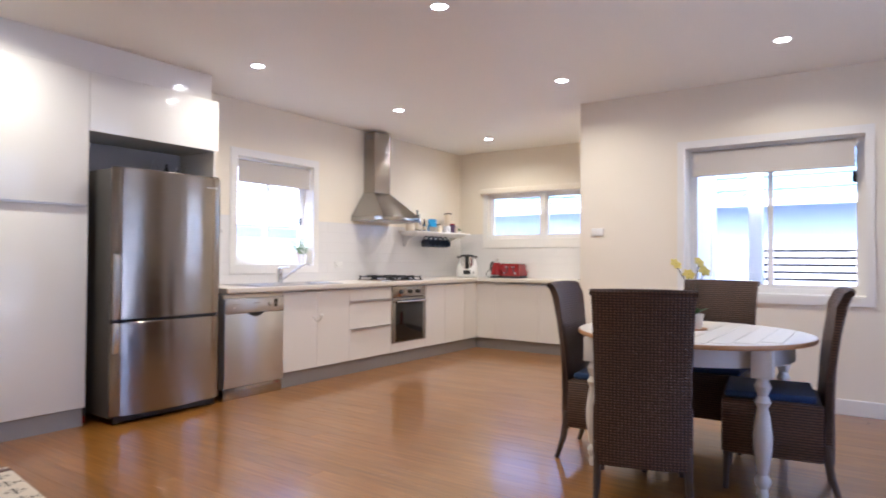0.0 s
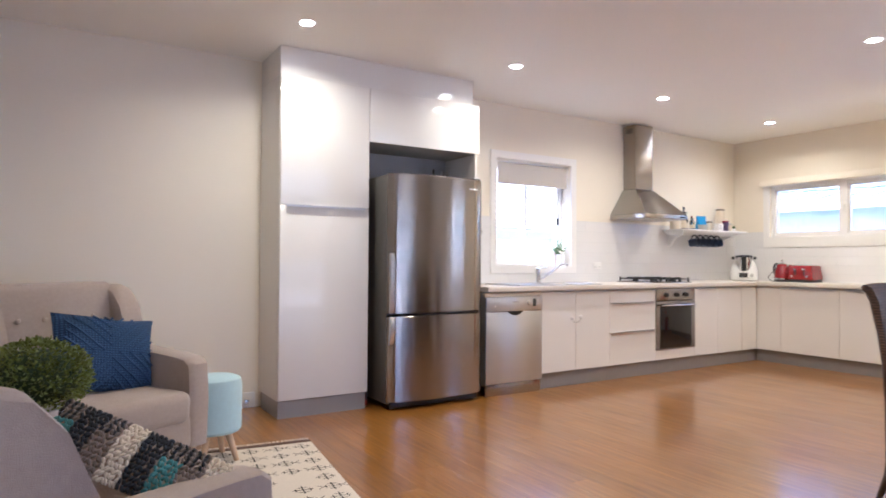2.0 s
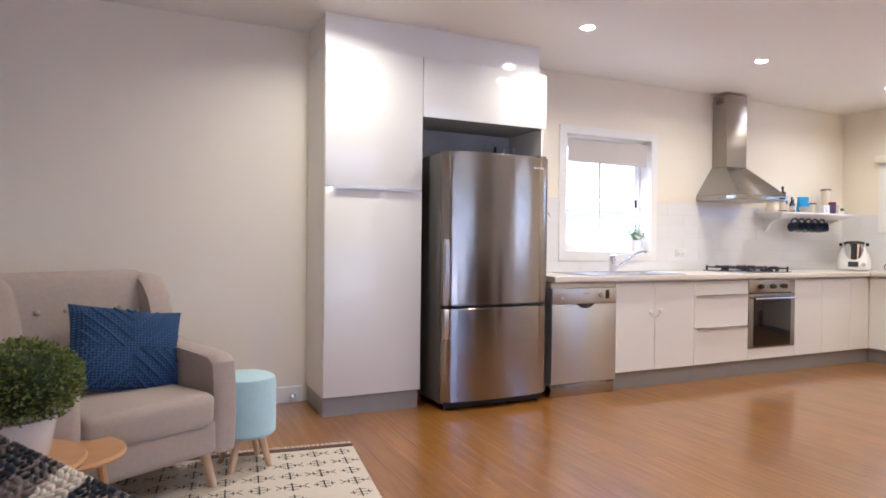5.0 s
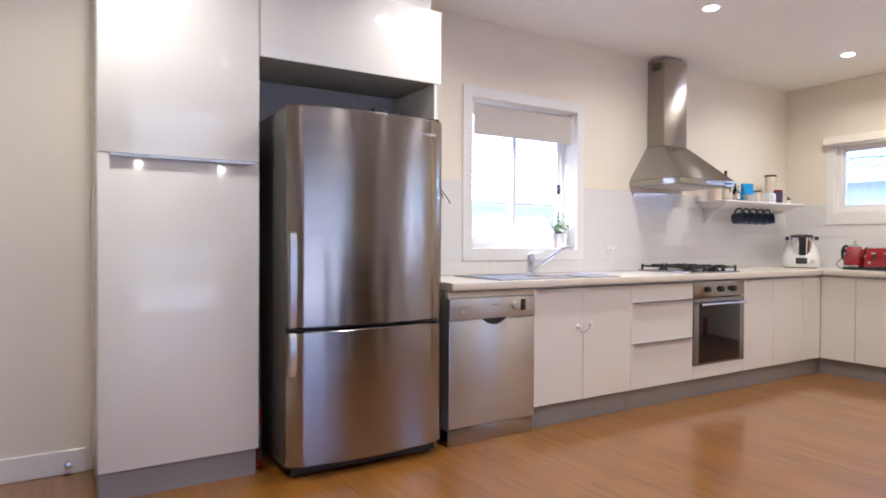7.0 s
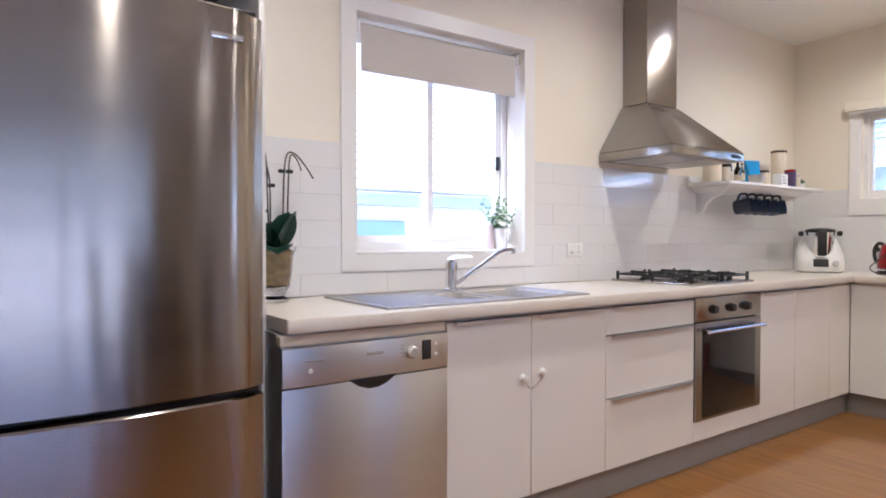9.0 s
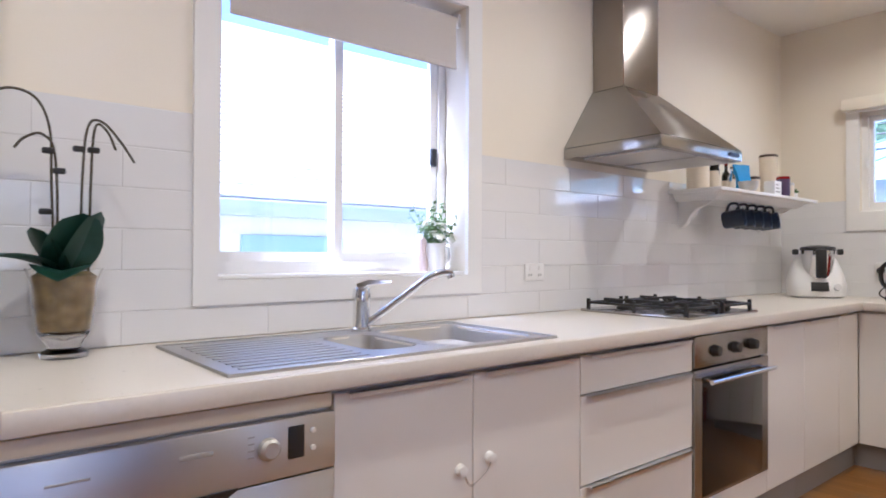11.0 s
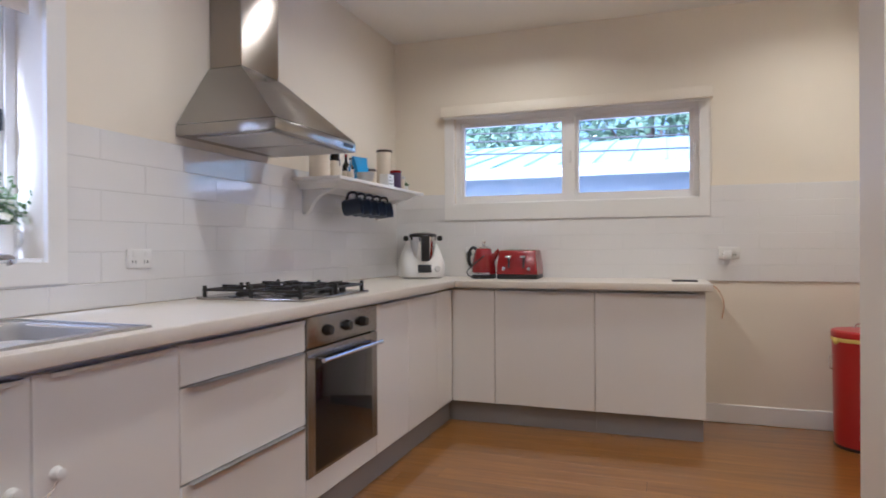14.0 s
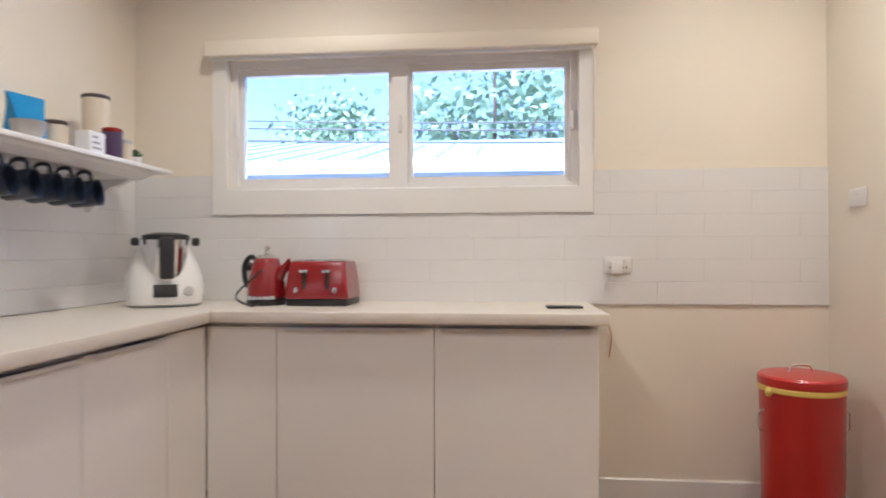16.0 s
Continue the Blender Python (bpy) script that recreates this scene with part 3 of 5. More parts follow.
def base_unit(x0, x1, fronts, label, m=Matrix(), knobs=(), kick=True):
    """A base cabinet: fronts are (x0, x1, z0, z1, has pull) door or drawer faces, in the run's own axes."""
    t = thing("base_cabinet", label, "cabinet", m @ at((x0 + x1) / 2, -0.3, FL), "kitchen base cabinets")
    part("carcass", moved(bx(x0 + 0.001, DY + 0.022, DZ0, x1 - 0.001, -0.012, BZ0 - 0.002), m), SATIN, t, world=True, smooth=False)
    if kick:
        part("kickboard", moved(bx(x0 + 0.0005, DY + 0.04, FL, x1 + (0.074 if x1 > 3.7 else -0.0005), DY + 0.056, DZ0 - 0.001), m), GREYKICK, t, world=True, smooth=False)
    for a, b, z0, z1, pull in fronts:
        f = part("door" if z1 - z0 > 0.5 else "drawer_front", moved(bx(a + 0.0015, DY, z0, b - 0.0015, DY + 0.02, z1, 0.0015, 1), m), SATIN, t, world=True)
        if pull:
            bm = bx(a + 0.03, DY - 0.02, z1 - 0.001, b - 0.03, DY + 0.004, z1 + 0.003, 0.0008, 1)
            bx(a + 0.03, DY - 0.02, z1 - 0.01, b - 0.03, DY - 0.017, z1 + 0.003, 0.0008, 1, into=bm)
            part("handle", moved(bm, m), ALU, f, "slim aluminium edge pull", world=True)
    return t


X = [0.566, 0.966, 1.393, 2.03, 2.632, 3.02, 3.45, 3.728]
sinkunit = base_unit(X[0], X[2], [(X[0], X[1], DZ0, DZ1, True), (X[1], X[2], DZ0, DZ1, True)], "white two-door sink cabinet with a child lock")
for x in (X[1] - 0.045, X[1] + 0.055):
    part("lock_knob", lathe([(0.0, 0.0), (0.016, 0.0), (0.016, 0.004), (0.009, 0.008), (0.009, 0.015), (0.013, 0.018), (0.0, 0.022)], 20,
                             at(x, DY, 0.61 + 0.012 * (x > 1), 0, 90)), PLASTIC, sinkunit, "clear white child-lock knob", world=True)
part("lock_strap", tube(arc([(X[1] - 0.045, DY - 0.014, 0.605), (X[1] - 0.02, DY - 0.016, 0.57), (X[1] + 0.03, DY - 0.016, 0.59), (X[1] + 0.055, DY - 0.014, 0.62)]), 0.0028, 6), CLEAR, sinkunit, world=True)
base_unit(X[2], X[3], [(X[2], X[3], 0.73, DZ1, True), (X[2], X[3], 0.458, 0.724, True), (X[2], X[3], DZ0, 0.452, True)], "white three-drawer base cabinet")
ovenunit = base_unit(X[3], X[4], [(X[3], X[4], DZ0, 0.246, False)], "white oven housing with filler panel")
base_unit(X[4], X[5], [(X[4], X[5], DZ0, DZ1, True)], "white single-door base cabinet beside the oven")
base_unit(X[5], X[7], [(X[5], X[6], DZ0, DZ1, True), (X[6], X[7], DZ0, DZ1, False)], "white corner base cabinet with one door")


def end_unit(u0, u1, fronts, label):
    t = thing("base_cabinet", label, "cabinet", at(4.0, -(u0 + u1) / 2, FL), "kitchen base cabinets")
    part("carcass", bx(3.75, -u1 + 0.001, DZ0, XE - 0.012, -u0 - 0.001, BZ0 - 0.002), SATIN, t, world=True, smooth=False)
    part("kickboard", bx(3.79, -u1 + (0.012 if u1 > 2 else 0.0005), FL, 3.805, -u0 - (0.0005 if u0 > 0.7 else -0.04), DZ0 - 0.001), GREYKICK, t, world=True, smooth=False)
    if u1 > 2:
        part("kickboard", bx(3.8055, -u1 + 0.012, FL, XE - 0.012, -u1 + 0.028, DZ0 - 0.001), GREYKICK, t, world=True, smooth=False)
    for a, b, pull in fronts:
        f = part("door", bx(3.728, -b + 0.0015, DZ0, 3.748, -a - 0.0015, DZ1, 0.0015, 1), SATIN, t, world=True)
        if pull:
            bm = bx(3.708, -b + 0.03, DZ1 - 0.001, 3.732, -a - 0.03, DZ1 + 0.003, 0.0008, 1)
            bx(3.708, -b + 0.03, DZ1 - 0.01, 3.711, -a - 0.03, DZ1 + 0.003, 0.0008, 1, into=bm)
            part("handle", bm, ALU, f, "slim aluminium edge pull", world=True)


end_unit(0.614, 0.889, [(0.614, 0.889, False)], "white blind-corner filler cabinet")
end_unit(0.889, 1.487, [(0.889, 1.487, True)], "white single-door base cabinet under the high window")
end_unit(1.487, 2.083, [(1.487, 2.083, True)], "white end base cabinet under the high window")

# worktop with cut-outs for the sink bowls
BOWLS = [(0.735, 0.905, -0.50, -0.20), (0.945, 1.275, -0.55, -0.15)]
top = thing("worktop", "cream laminate worktop running round the corner", "worktop", at(2, -0.3, BZ0))
part("long_top", slab((BX1 + 0.002, XE - 0.012), (-0.636, -0.012), [(b[0] + 0.004, b[1] - 0.004, b[2] + 0.004, b[3] - 0.004) for b in BOWLS], BZ0, BZ1, "xyz"), BENCH, top, world=True, smooth=False)
part("edge", moved(bx(BX1 + 0.002, -0.648, BZ0, 3.692, -0.6365, BZ1, 0.005), Matrix()), BENCH, top, "rounded cream front edge", world=True)
part("short_top", bx(3.704, -2.113, BZ0, XE - 0.012, -0.6365, BZ1, 0.002, 1), BENCH, top, world=True)
part("edge", bx(3.692, -2.118, BZ0, 3.7035, -0.648, BZ1, 0.005), BENCH, top, "rounded cream front edge", world=True)

# dishwasher
dw = thing("dishwasher", "stainless steel freestanding dishwasher under the worktop", "dishwasher", at(0.27, -0.3, FL))
DX0, DX1, DF = -0.030, 0.56, -0.628
part("body", bx(DX0 + 0.004, DF + 0.022, 0.1, DX1 - 0.004, -0.03, 0.855), SILVER, dw, world=True, smooth=False)
part("top_strip", bx(DX0, DF + 0.012, 0.822, DX1, DF + 0.05, 0.853, 0.003), CREAM, dw, "cream strip under the worktop", world=True)
panel = part("control_panel", bx(DX0, DF - 0.004, 0.70, DX1, DF + 0.02, 0.817, 0.004), STEEL_DAYLIT, dw, world=True)
dz0, dz1 = 0.115, 0.697
doorm = bx(DX0, DF, dz0, DX1, DF + 0.02, dz1, 0.004)
part("door", doorm, STEEL_DAYLIT, dw, world=True)
grip = loft([[(0.27 + a * w, DF - 0.001 - dd, 0.70 - 0.035 * (1 - a * a) * s) for a in (-1, -0.6, -0.2, 0.2, 0.6, 1)] + [(0.27 + w, DF - 0.001 - dd, 0.702), (0.27 - w, DF - 0.001 - dd, 0.702)]
             for w, dd, s in ((0.085, 0.0, 1.0), (0.075, 0.006, 0.85))])
part("grip_recess", grip, BLACK, dw, "dark scooped grip", world=True)
part("dial", lathe([(0.0, 0), (0.022, 0), (0.021, 0.012), (0.015, 0.018), (0.0, 0.018)], 24, at(0.412, DF - 0.004, 0.765, 0, 90)), SILVER, panel, "round programme dial", world=True)
part("display", bx(0.453, DF - 0.006, 0.735, 0.488, DF - 0.003, 0.80, 0.002), BLACK, panel, "dark display", world=True)
for z in (0.75, 0.785):
    part("button", lathe([(0, 0), (0.006, 0), (0.005, 0.004), (0, 0.004)], 12, at(0.508, DF - 0.004, z, 0, 90)), PLASTIC, panel, world=True)
part("button", lathe([(0, 0), (0.008, 0), (0.007, 0.004), (0, 0.004)], 14, at(0.057, DF - 0.004, 0.745, 0, 90)), PLASTIC, panel, "power button", world=True)
part("badge", bx(0.245, DF - 0.0055, 0.772, 0.305, DF - 0.0035, 0.782, 0.001), GREYBAY, panel, world=True)
part("badge", bx(0.04, DF - 0.0055, 0.772, 0.105, DF - 0.0035, 0.777, 0.001), GREYBAY, panel, world=True)
for k in range(4):
    part("marking", bx(0.37, DF - 0.0052, 0.752 + 0.013 * k, 0.383, DF - 0.0036, 0.755 + 0.013 * k), GREYBAY, panel, world=True, smooth=False)
part("kickplate", bx(DX0 + 0.006, DF + 0.012, FL, DX1 - 0.006, DF + 0.03, 0.11, 0.003), STEEL, dw, world=True)

# oven
oven = thing("oven", "built-in stainless steel oven with black glass door", "oven", at(2.357, -0.3, 0.25))
OX0, OX1, OY = 2.034, 2.628, -0.62
part("body", bx(OX0 + 0.02, OY + 0.02, 0.255, OX1 - 0.02, -0.2, 0.845), BLACK, oven, world=True, smooth=False)
pan = part("control_panel", bx(OX0, OY, 0.735, OX1, OY + 0.02, 0.85, 0.003), STEEL_H, oven, world=True)
for x in (2.175, 2.335, 2.48):
    part("knob", lathe([(0, 0), (0.024, 0), (0.022, 0.006), (0.018, 0.024), (0.0, 0.026)], 20, at(x, OY, 0.79, 0, 90)), BLACK, pan, "black control knob", world=True)
od = part("door", slab((OX0, OX1), (0.25, 0.728), [(OX0 + 0.055, OX1 - 0.055, 0.262, 0.70)], OY, OY + 0.018, "xzy"), STEEL_H, oven, world=True, smooth=False)
part("door_glass", bx(OX0 + 0.055, OY - 0.002, 0.262, OX1 - 0.055, OY + 0.01, 0.70, 0.002), OVENGLASS, od, "dark glass", world=True)
h = tube([(OX0 + 0.04, OY - 0.045, 0.688), (OX1 - 0.04, OY - 0.045, 0.688)], 0.009, 10)
for x in (OX0 + 0.075, OX1 - 0.075):
    join(h, tube([(x, OY, 0.688), (x, OY - 0.045, 0.688)], 0.007, 8))
part("handle", h, CHROME, od, "round steel bar handle", world=True)

# hob
hob = thing("gas_hob", "stainless gas hob with black cast-iron trivets", "hob", at(2.36, -0.32, BZ1))
hx0, hx1, hy0, hy1 = 2.08, 2.64, -0.575, -0.07
part("plate", bx(hx0, hy0, BZ1, hx1, hy1, BZ1 + 0.012, 0.004), STEEL_H, hob, world=True)
for cx in (2.22, 2.50):
    for cy, r in ((-0.20, 0.036), (-0.44, 0.045)):
        part("burner", lathe([(0, 0), (r, 0), (r, 0.008), (r * 0.8, 0.012), (r * 0.8, 0.018), (r * 0.5, 0.022), (0, 0.022)], 20, at(cx, cy, BZ1 + 0.012)), BLACK, hob, world=True)
    tr = bmesh.new()
    z0, z1 = BZ1 + 0.034, BZ1 + 0.044
    xa, xb, ya, yb = cx - 0.125, cx + 0.125, -0.555, -0.09
    for a in ((xa, ya, xb, ya + 0.012), (xa, yb - 0.012, xb, yb), (xa, ya, xa + 0.012, yb), (xb - 0.012, ya, xb, yb), (xa, -0.328, xb, -0.316)):
        bx(a[0], a[1], z0, a[2], a[3], z1, 0.002, 1, into=tr)
    for cy in (-0.20, -0.44):
        for sx, sy in ((1, 0), (-1, 0), (0, 1), (0, -1)):
            x1_, y1_ = cx + sx * 0.12, cy + sy * 0.105
            x0_, y0_ = cx + sx * 0.025, cy + sy * 0.025
            bx(min(x0_, x1_) - 0.005, min(y0_, y1_) - 0.005, z0, max(x0_, x1_) + 0.005, max(y0_, y1_) + 0.005, z1 + 0.01, 0.002, 1, into=tr)
    for x in (xa, xb - 0.014):
        for y in (ya, yb - 0.014, -0.329):
            bx(x, y, BZ1 + 0.012, x + 0.014, y + 0.014, z1 + 0.012, 0.002, 1, into=tr)
    part("trivet", tr, BLACK, hob, "black cast-iron trivet", world=True)
for k in range(4):
    part("knob", lathe([(0, 0), (0.016, 0), (0.014, 0.022), (0, 0.024)], 16, at(2.595, -0.22 - 0.08 * k, BZ1 + 0.012)), BLACK, hob, "black knob", world=True)

# sink with drainer and two bowls
sink = thing("sink", "stainless steel double sink with ribbed drainer", "sink", at(0.87, -0.3, BZ1))
part("rim", slab((0.345, 1.312), (-0.595, -0.095), BOWLS, BZ1, BZ1 + 0.005, "xyz"), SINK, sink, world=True, smooth=False)
lip = bmesh.new()
for a in ((0.345, -0.595, 1.312, -0.585), (0.345, -0.105, 1.312, -0.095), (0.345, -0.585, 0.355, -0.105), (1.302, -0.585, 1.312, -0.105)):
    bx(a[0], a[1], BZ1 + 0.005, a[2], a[3], BZ1 + 0.0075, 0.001, 1, into=lip)
part("raised_lip", lip, SINK, sink, world=True, smooth=False)
for k in range(11):
    y = -0.545 + 0.0375 * k
    part("drainer_rib", bx(0.385, y - 0.007, BZ1 + 0.0035, 0.695, y + 0.007, BZ1 + 0.0080, 0.002), SINK, sink, world=True)
for (x0, x1, y0, y1), depth in zip(BOWLS, (0.10, 0.16)):
    rings = []
    for z, inset in ((0.0045, 0.0), (-0.01, 0.006), (-depth + 0.03, 0.014), (-depth, 0.04)):
        ring = []
        rr = 0.05 if depth > 0.12 else 0.065
        for cx, cy, a0 in ((x1 - rr, y1 - rr, 0), (x0 + rr, y1 - rr, 90), (x0 + rr, y0 + rr, 180), (x1 - rr, y0 + rr, 270)):
            for s in range(5):
                a = radians(a0 + 90 * s / 4)
                ring.append((cx + (rr - inset) * math.cos(a), cy + (rr - inset) * math.sin(a), BZ1 + z))
        rings.append(ring)
    bm = loft(rings, cap=False)
    bm.faces.new([v for v in bm.verts][-20:])
    # flat corners between the rounded bowl and its square cut-out
    for cx, cy, sx, sy in ((x1, y1, 1, 1), (x0, y1, -1, 1), (x0, y0, -1, -1), (x1, y0, 1, -1)):
        rr = 0.05 if depth > 0.12 else 0.065
        pts = [(cx, cy, BZ1 + 0.0045)] + [(cx - sx * rr + sx * rr * math.cos(radians(a)), cy - sy * rr + sy * rr * math.sin(radians(a)), BZ1 + 0.0045) for a in (0, 22, 45, 68, 90)]
        vs = [bm.verts.new(p) for p in pts]
        bm.faces.new(vs)
    part("bowl", bm, SINK, sink, world=True)
    part("drain", lathe([(0, 0), (0.03, 0), (0.032, 0.003), (0.02, 0.004), (0, 0.002)], 18, at((x0 + x1) / 2, (y0 + y1) / 2, BZ1 - depth + 0.001)), CHROME, sink, world=True)
tap = thing("mixer_tap", "chrome single-lever kitchen mixer tap", "tap", at(0.925, -0.145, BZ1 + 0.005))
part("body", lathe([(0, 0), (0.032, 0), (0.032, 0.008), (0.027, 0.014), (0.026, 0.09), (0.029, 0.11), (0.025, 0.132), (0.0, 0.142)], 22), CHROME, tap)
part("lever", strip([(0.012, 0.128), (-0.02, 0.142), (-0.09, 0.148), (-0.092, 0.154), (-0.02, 0.158), (0.016, 0.145)], 0.022, at(0, 0, 0, 60)), CHROME, tap)
part("spout", tube(arc([(0.008, -0.012, 0.02), (0.10, -0.07, 0.10), (0.17, -0.12, 0.165), (0.215, -0.155, 0.18), (0.225, -0.16, 0.165)]), 0.012, 12), CHROME, tap)

# rangehood
hood = thing("rangehood", "stainless steel pyramid rangehood with chimney", "rangehood", at(2.4, -0.2, 1.55))
HX0, HX1, HY = 2.045, 2.70, -0.48
lipm = bx(HX0, HY, 1.565, HX1, -0.003, 1.612, 0.006)
part("lip", lipm, STEEL_H, hood, "polished front band", world=True)
part("canopy", loft([[(HX0 + 0.003, -0.003, 1.613), (HX1 - 0.003, -0.003, 1.613), (HX1 - 0.003, HY + 0.003, 1.613), (HX0 + 0.003, HY + 0.003, 1.613)],
                     [(2.245, -0.003, 1.89), (2.53, -0.003, 1.89), (2.53, -0.175, 1.89), (2.245, -0.175, 1.89)]]), STEEL_H, hood, world=True, smooth=False)
ch = part("chimney", bx(2.25, -0.17, 1.891, 2.525, -0.003, 2.585, 0.003, 1), STEEL, hood, world=True)
for k in range(4):
    part("vent_slot", bx(2.247, -0.13, 2.50 + 0.014 * k, 2.2505, -0.05, 2.506 + 0.014 * k), BLACK, ch, world=True, smooth=False)
for x0, x1 in ((2.085, 2.36), (2.385, 2.66)):
    part("grease_filter", bx(x0, -0.44, 1.559, x1, -0.08, 1.566, 0.002, 1), SILVER, hood, "grey mesh filter", world=True)
part("control_strip", bx(2.575, HY - 0.003, 1.58, 2.665, HY + 0.002, 1.596, 0.001, 1), BLACK, hood, "dark button strip", world=True)


def socket(m, label, two=True):
    t = thing("power_outlet", label, "outlet", m)
    part("plate", bx(-0.058, -0.010, -0.036, 0.058, 0.0, 0.036, 0.004), PLASTIC, t)
    for x in ((-0.028, 0.028) if two else (0.0,)):
        part("rocker", bx(x - 0.007, -0.013, 0.008, x + 0.007, -0.009, 0.026, 0.001, 1), PLASTIC, t)
        if two:
            for s in (-1, 1):
                part("slot", bx(x + s * 0.007 - 0.0015, -0.0108, -0.018, x + s * 0.007 + 0.0015, -0.0095, -0.006), BLACK, t, smooth=False)
    return t


socket(at(1.846, -0.009, 1.075), "white double power outlet on the tiles")
end_socket = socket(at(XE - 0.009, -2.245, 1.068, -90), "white double power outlet with a plugged-in white adaptor")
part("plug_adaptor", bx(-0.032, -0.045, -0.04, 0.012, -0.0105, 0.012, 0.006), PLASTIC, end_socket, "white plug adaptor")
kettle_socket = socket(at(XE - 0.009, -0.60, 1.075, -90), "white double power outlet with two black plugs")
for x in (-0.028, 0.028):
    part("plug", lathe([(0, 0), (0.02, 0), (0.019, 0.018), (0.012, 0.034), (0.006, 0.04), (0, 0.04)], 18, at(x, -0.0105, -0.012, 0, 90)), BLACK, kettle_socket, "black plug")
socket(at(XC - 0.001, -2.72, 1.40, -90), "white light switch plate on the painted wall", False)
socket(at(4.02, YA + 0.001, 1.335, 180), "white light switch plate on the alcove wall", False)


# ---- wall shelf with its things ----
shelf = thing("wall_shelf", "white moulded wall shelf with cup hooks", "shelf", at(3.45, -0.15, 1.44))
SZ = 1.486
part("board", bx(2.87, -0.30, SZ - 0.018, 4.06, -0.009, SZ, 0.003), TRIM, shelf, world=True)
part("moulding", loft([[(2.92, -0.27, SZ - 0.0185), (3.97, -0.27, SZ - 0.0185), (3.97, -0.012, SZ - 0.0185), (2.92, -0.012, SZ - 0.0185)],
                       [(2.925, -0.262, SZ - 0.03), (3.965, -0.262, SZ - 0.03), (3.965, -0.012, SZ - 0.03), (2.925, -0.012, SZ - 0.03)],
                       [(2.95, -0.225, SZ - 0.055), (3.94, -0.225, SZ - 0.055), (3.94, -0.012, SZ - 0.055), (2.95, -0.012, SZ - 0.055)]]), TRIM, shelf, world=True, smooth=False)
for x in (2.99, 3.90):
    part("bracket", strip([(-0.011, -0.056), (-0.20, -0.056), (-0.17, -0.075), (-0.12, -0.09), (-0.08, -0.125), (-0.055, -0.17), (-0.03, -0.19), (-0.011, -0.19)], 0.03, at(x, 0, SZ)), TRIM, shelf, world=True)
for k in range(5):
    x = 3.19 + 0.104 * k
    part("hook", tube(arc([(x, -0.20, SZ - 0.054), (x, -0.20, SZ - 0.075), (x, -0.212, SZ - 0.088), (x, -0.224, SZ - 0.078)]), 0.0022, 6), ALU, shelf, world=True)


def mug(m, hanging=True):
    t = thing("mug", "dark blue stoneware mug hanging from a shelf hook", "mug", m, "mugs under the shelf")
    part("cup", lathe([(0, 0.0), (0.041, 0.0), (0.047, 0.012), (0.048, 0.1), (0.05, 0.105), (0.045, 0.103), (0.043, 0.014), (0, 0.01)], 22), MUGBLUE, t)
    part("ear", tube(arc([(0.045, 0, 0.085), (0.076, 0, 0.08), (0.08, 0, 0.045), (0.046, 0, 0.023)]), 0.007, 8), MUGBLUE, t)
    return t


first = None
for k in range(5):
    # the cup hangs by its ear, mouth towards the room's east side
    m = at(3.19 + 0.104 * k, -0.2, SZ - 0.108, 0, 0, 0) @ pose(0, 0, 0, 0, 0, 90 + 14) @ pose(0, 0, 0, 0, -82, 0) @ pose(-0.036, 0, -0.054)
    first = copy_thing(first, m) if first else mug(m)


def tin(name, x, y, r, h, material, label, lid=None, z=SZ, n=24):
    t = thing(name, label, "jar", at(x, y, z))
    part("body", lathe([(0, 0), (r * 0.97, 0), (r, 0.004), (r, h - 0.004), (r * 0.97, h), (0, h)], n), material, t)
    if lid:
        part("lid", lathe([(0, 0), (r * 1.03, 0), (r * 1.03, 0.012), (r * 0.9, 0.016), (0, 0.016)], n, at(0, 0, h)), lid, t)
    return t


def bottle(x, y, r, h, material, label, cap=BLACK, z=SZ):
    t = thing("bottle", label, "bottle", at(x, y, z), "bottles on the shelf")
    part("glass_body", lathe([(0, 0), (r, 0), (r, h * 0.55), (r * 0.8, h * 0.64), (r * 0.38, h * 0.74), (r * 0.36, h * 0.92), (0, h * 0.92)], 18), material, t)
    part("cap", lathe([(0, 0), (r * 0.42, 0), (r * 0.42, h * 0.08), (0, h * 0.08)], 14, at(0, 0, h * 0.92)), cap, t)
    part("label_band", lathe([(r * 1.015, 0.02), (r * 1.015, h * 0.4)], 18), CREAM, t, "cream paper label")


tin("canister", 2.94, -0.14, 0.055, 0.13, CREAM, "cream tin canister on the shelf", BLACK)
bottle(3.075, -0.15, 0.03, 0.26, BOTTLE, "tall dark glass oil bottle on the shelf")
bottle(3.15, -0.12, 0.026, 0.21, BOTTLE, "dark glass sauce bottle on the shelf")
bottle(3.165, -0.205, 0.02, 0.13, CLEAR, "small clear spice bottle on the shelf")
bottle(3.215, -0.15, 0.022, 0.16, BOTTLE, "slim dark bottle with a red cap", RED)
t = thing("bowl", "grey ceramic bowl on the shelf", "bowl", at(3.30, -0.23, SZ))
part("shell", lathe([(0, 0), (0.026, 0), (0.045, 0.022), (0.052, 0.06), (0.048, 0.06), (0.04, 0.024), (0, 0.01)], 24), SILVER, t)
pouch = loft([[(-0.05, -0.028, 0), (0.05, -0.028, 0), (0.05, 0.028, 0), (-0.05, 0.028, 0)],
              [(-0.056, -0.034, 0.05), (0.055, -0.033, 0.05), (0.056, 0.03, 0.05), (-0.055, 0.03, 0.05)],
              [(-0.06, -0.016, 0.12), (0.062, -0.014, 0.12), (0.062, 0.012, 0.12), (-0.06, 0.012, 0.12)],
              [(-0.072, -0.003, 0.165), (0.075, -0.002, 0.17), (0.075, 0.002, 0.17), (-0.072, 0.003, 0.165)]])
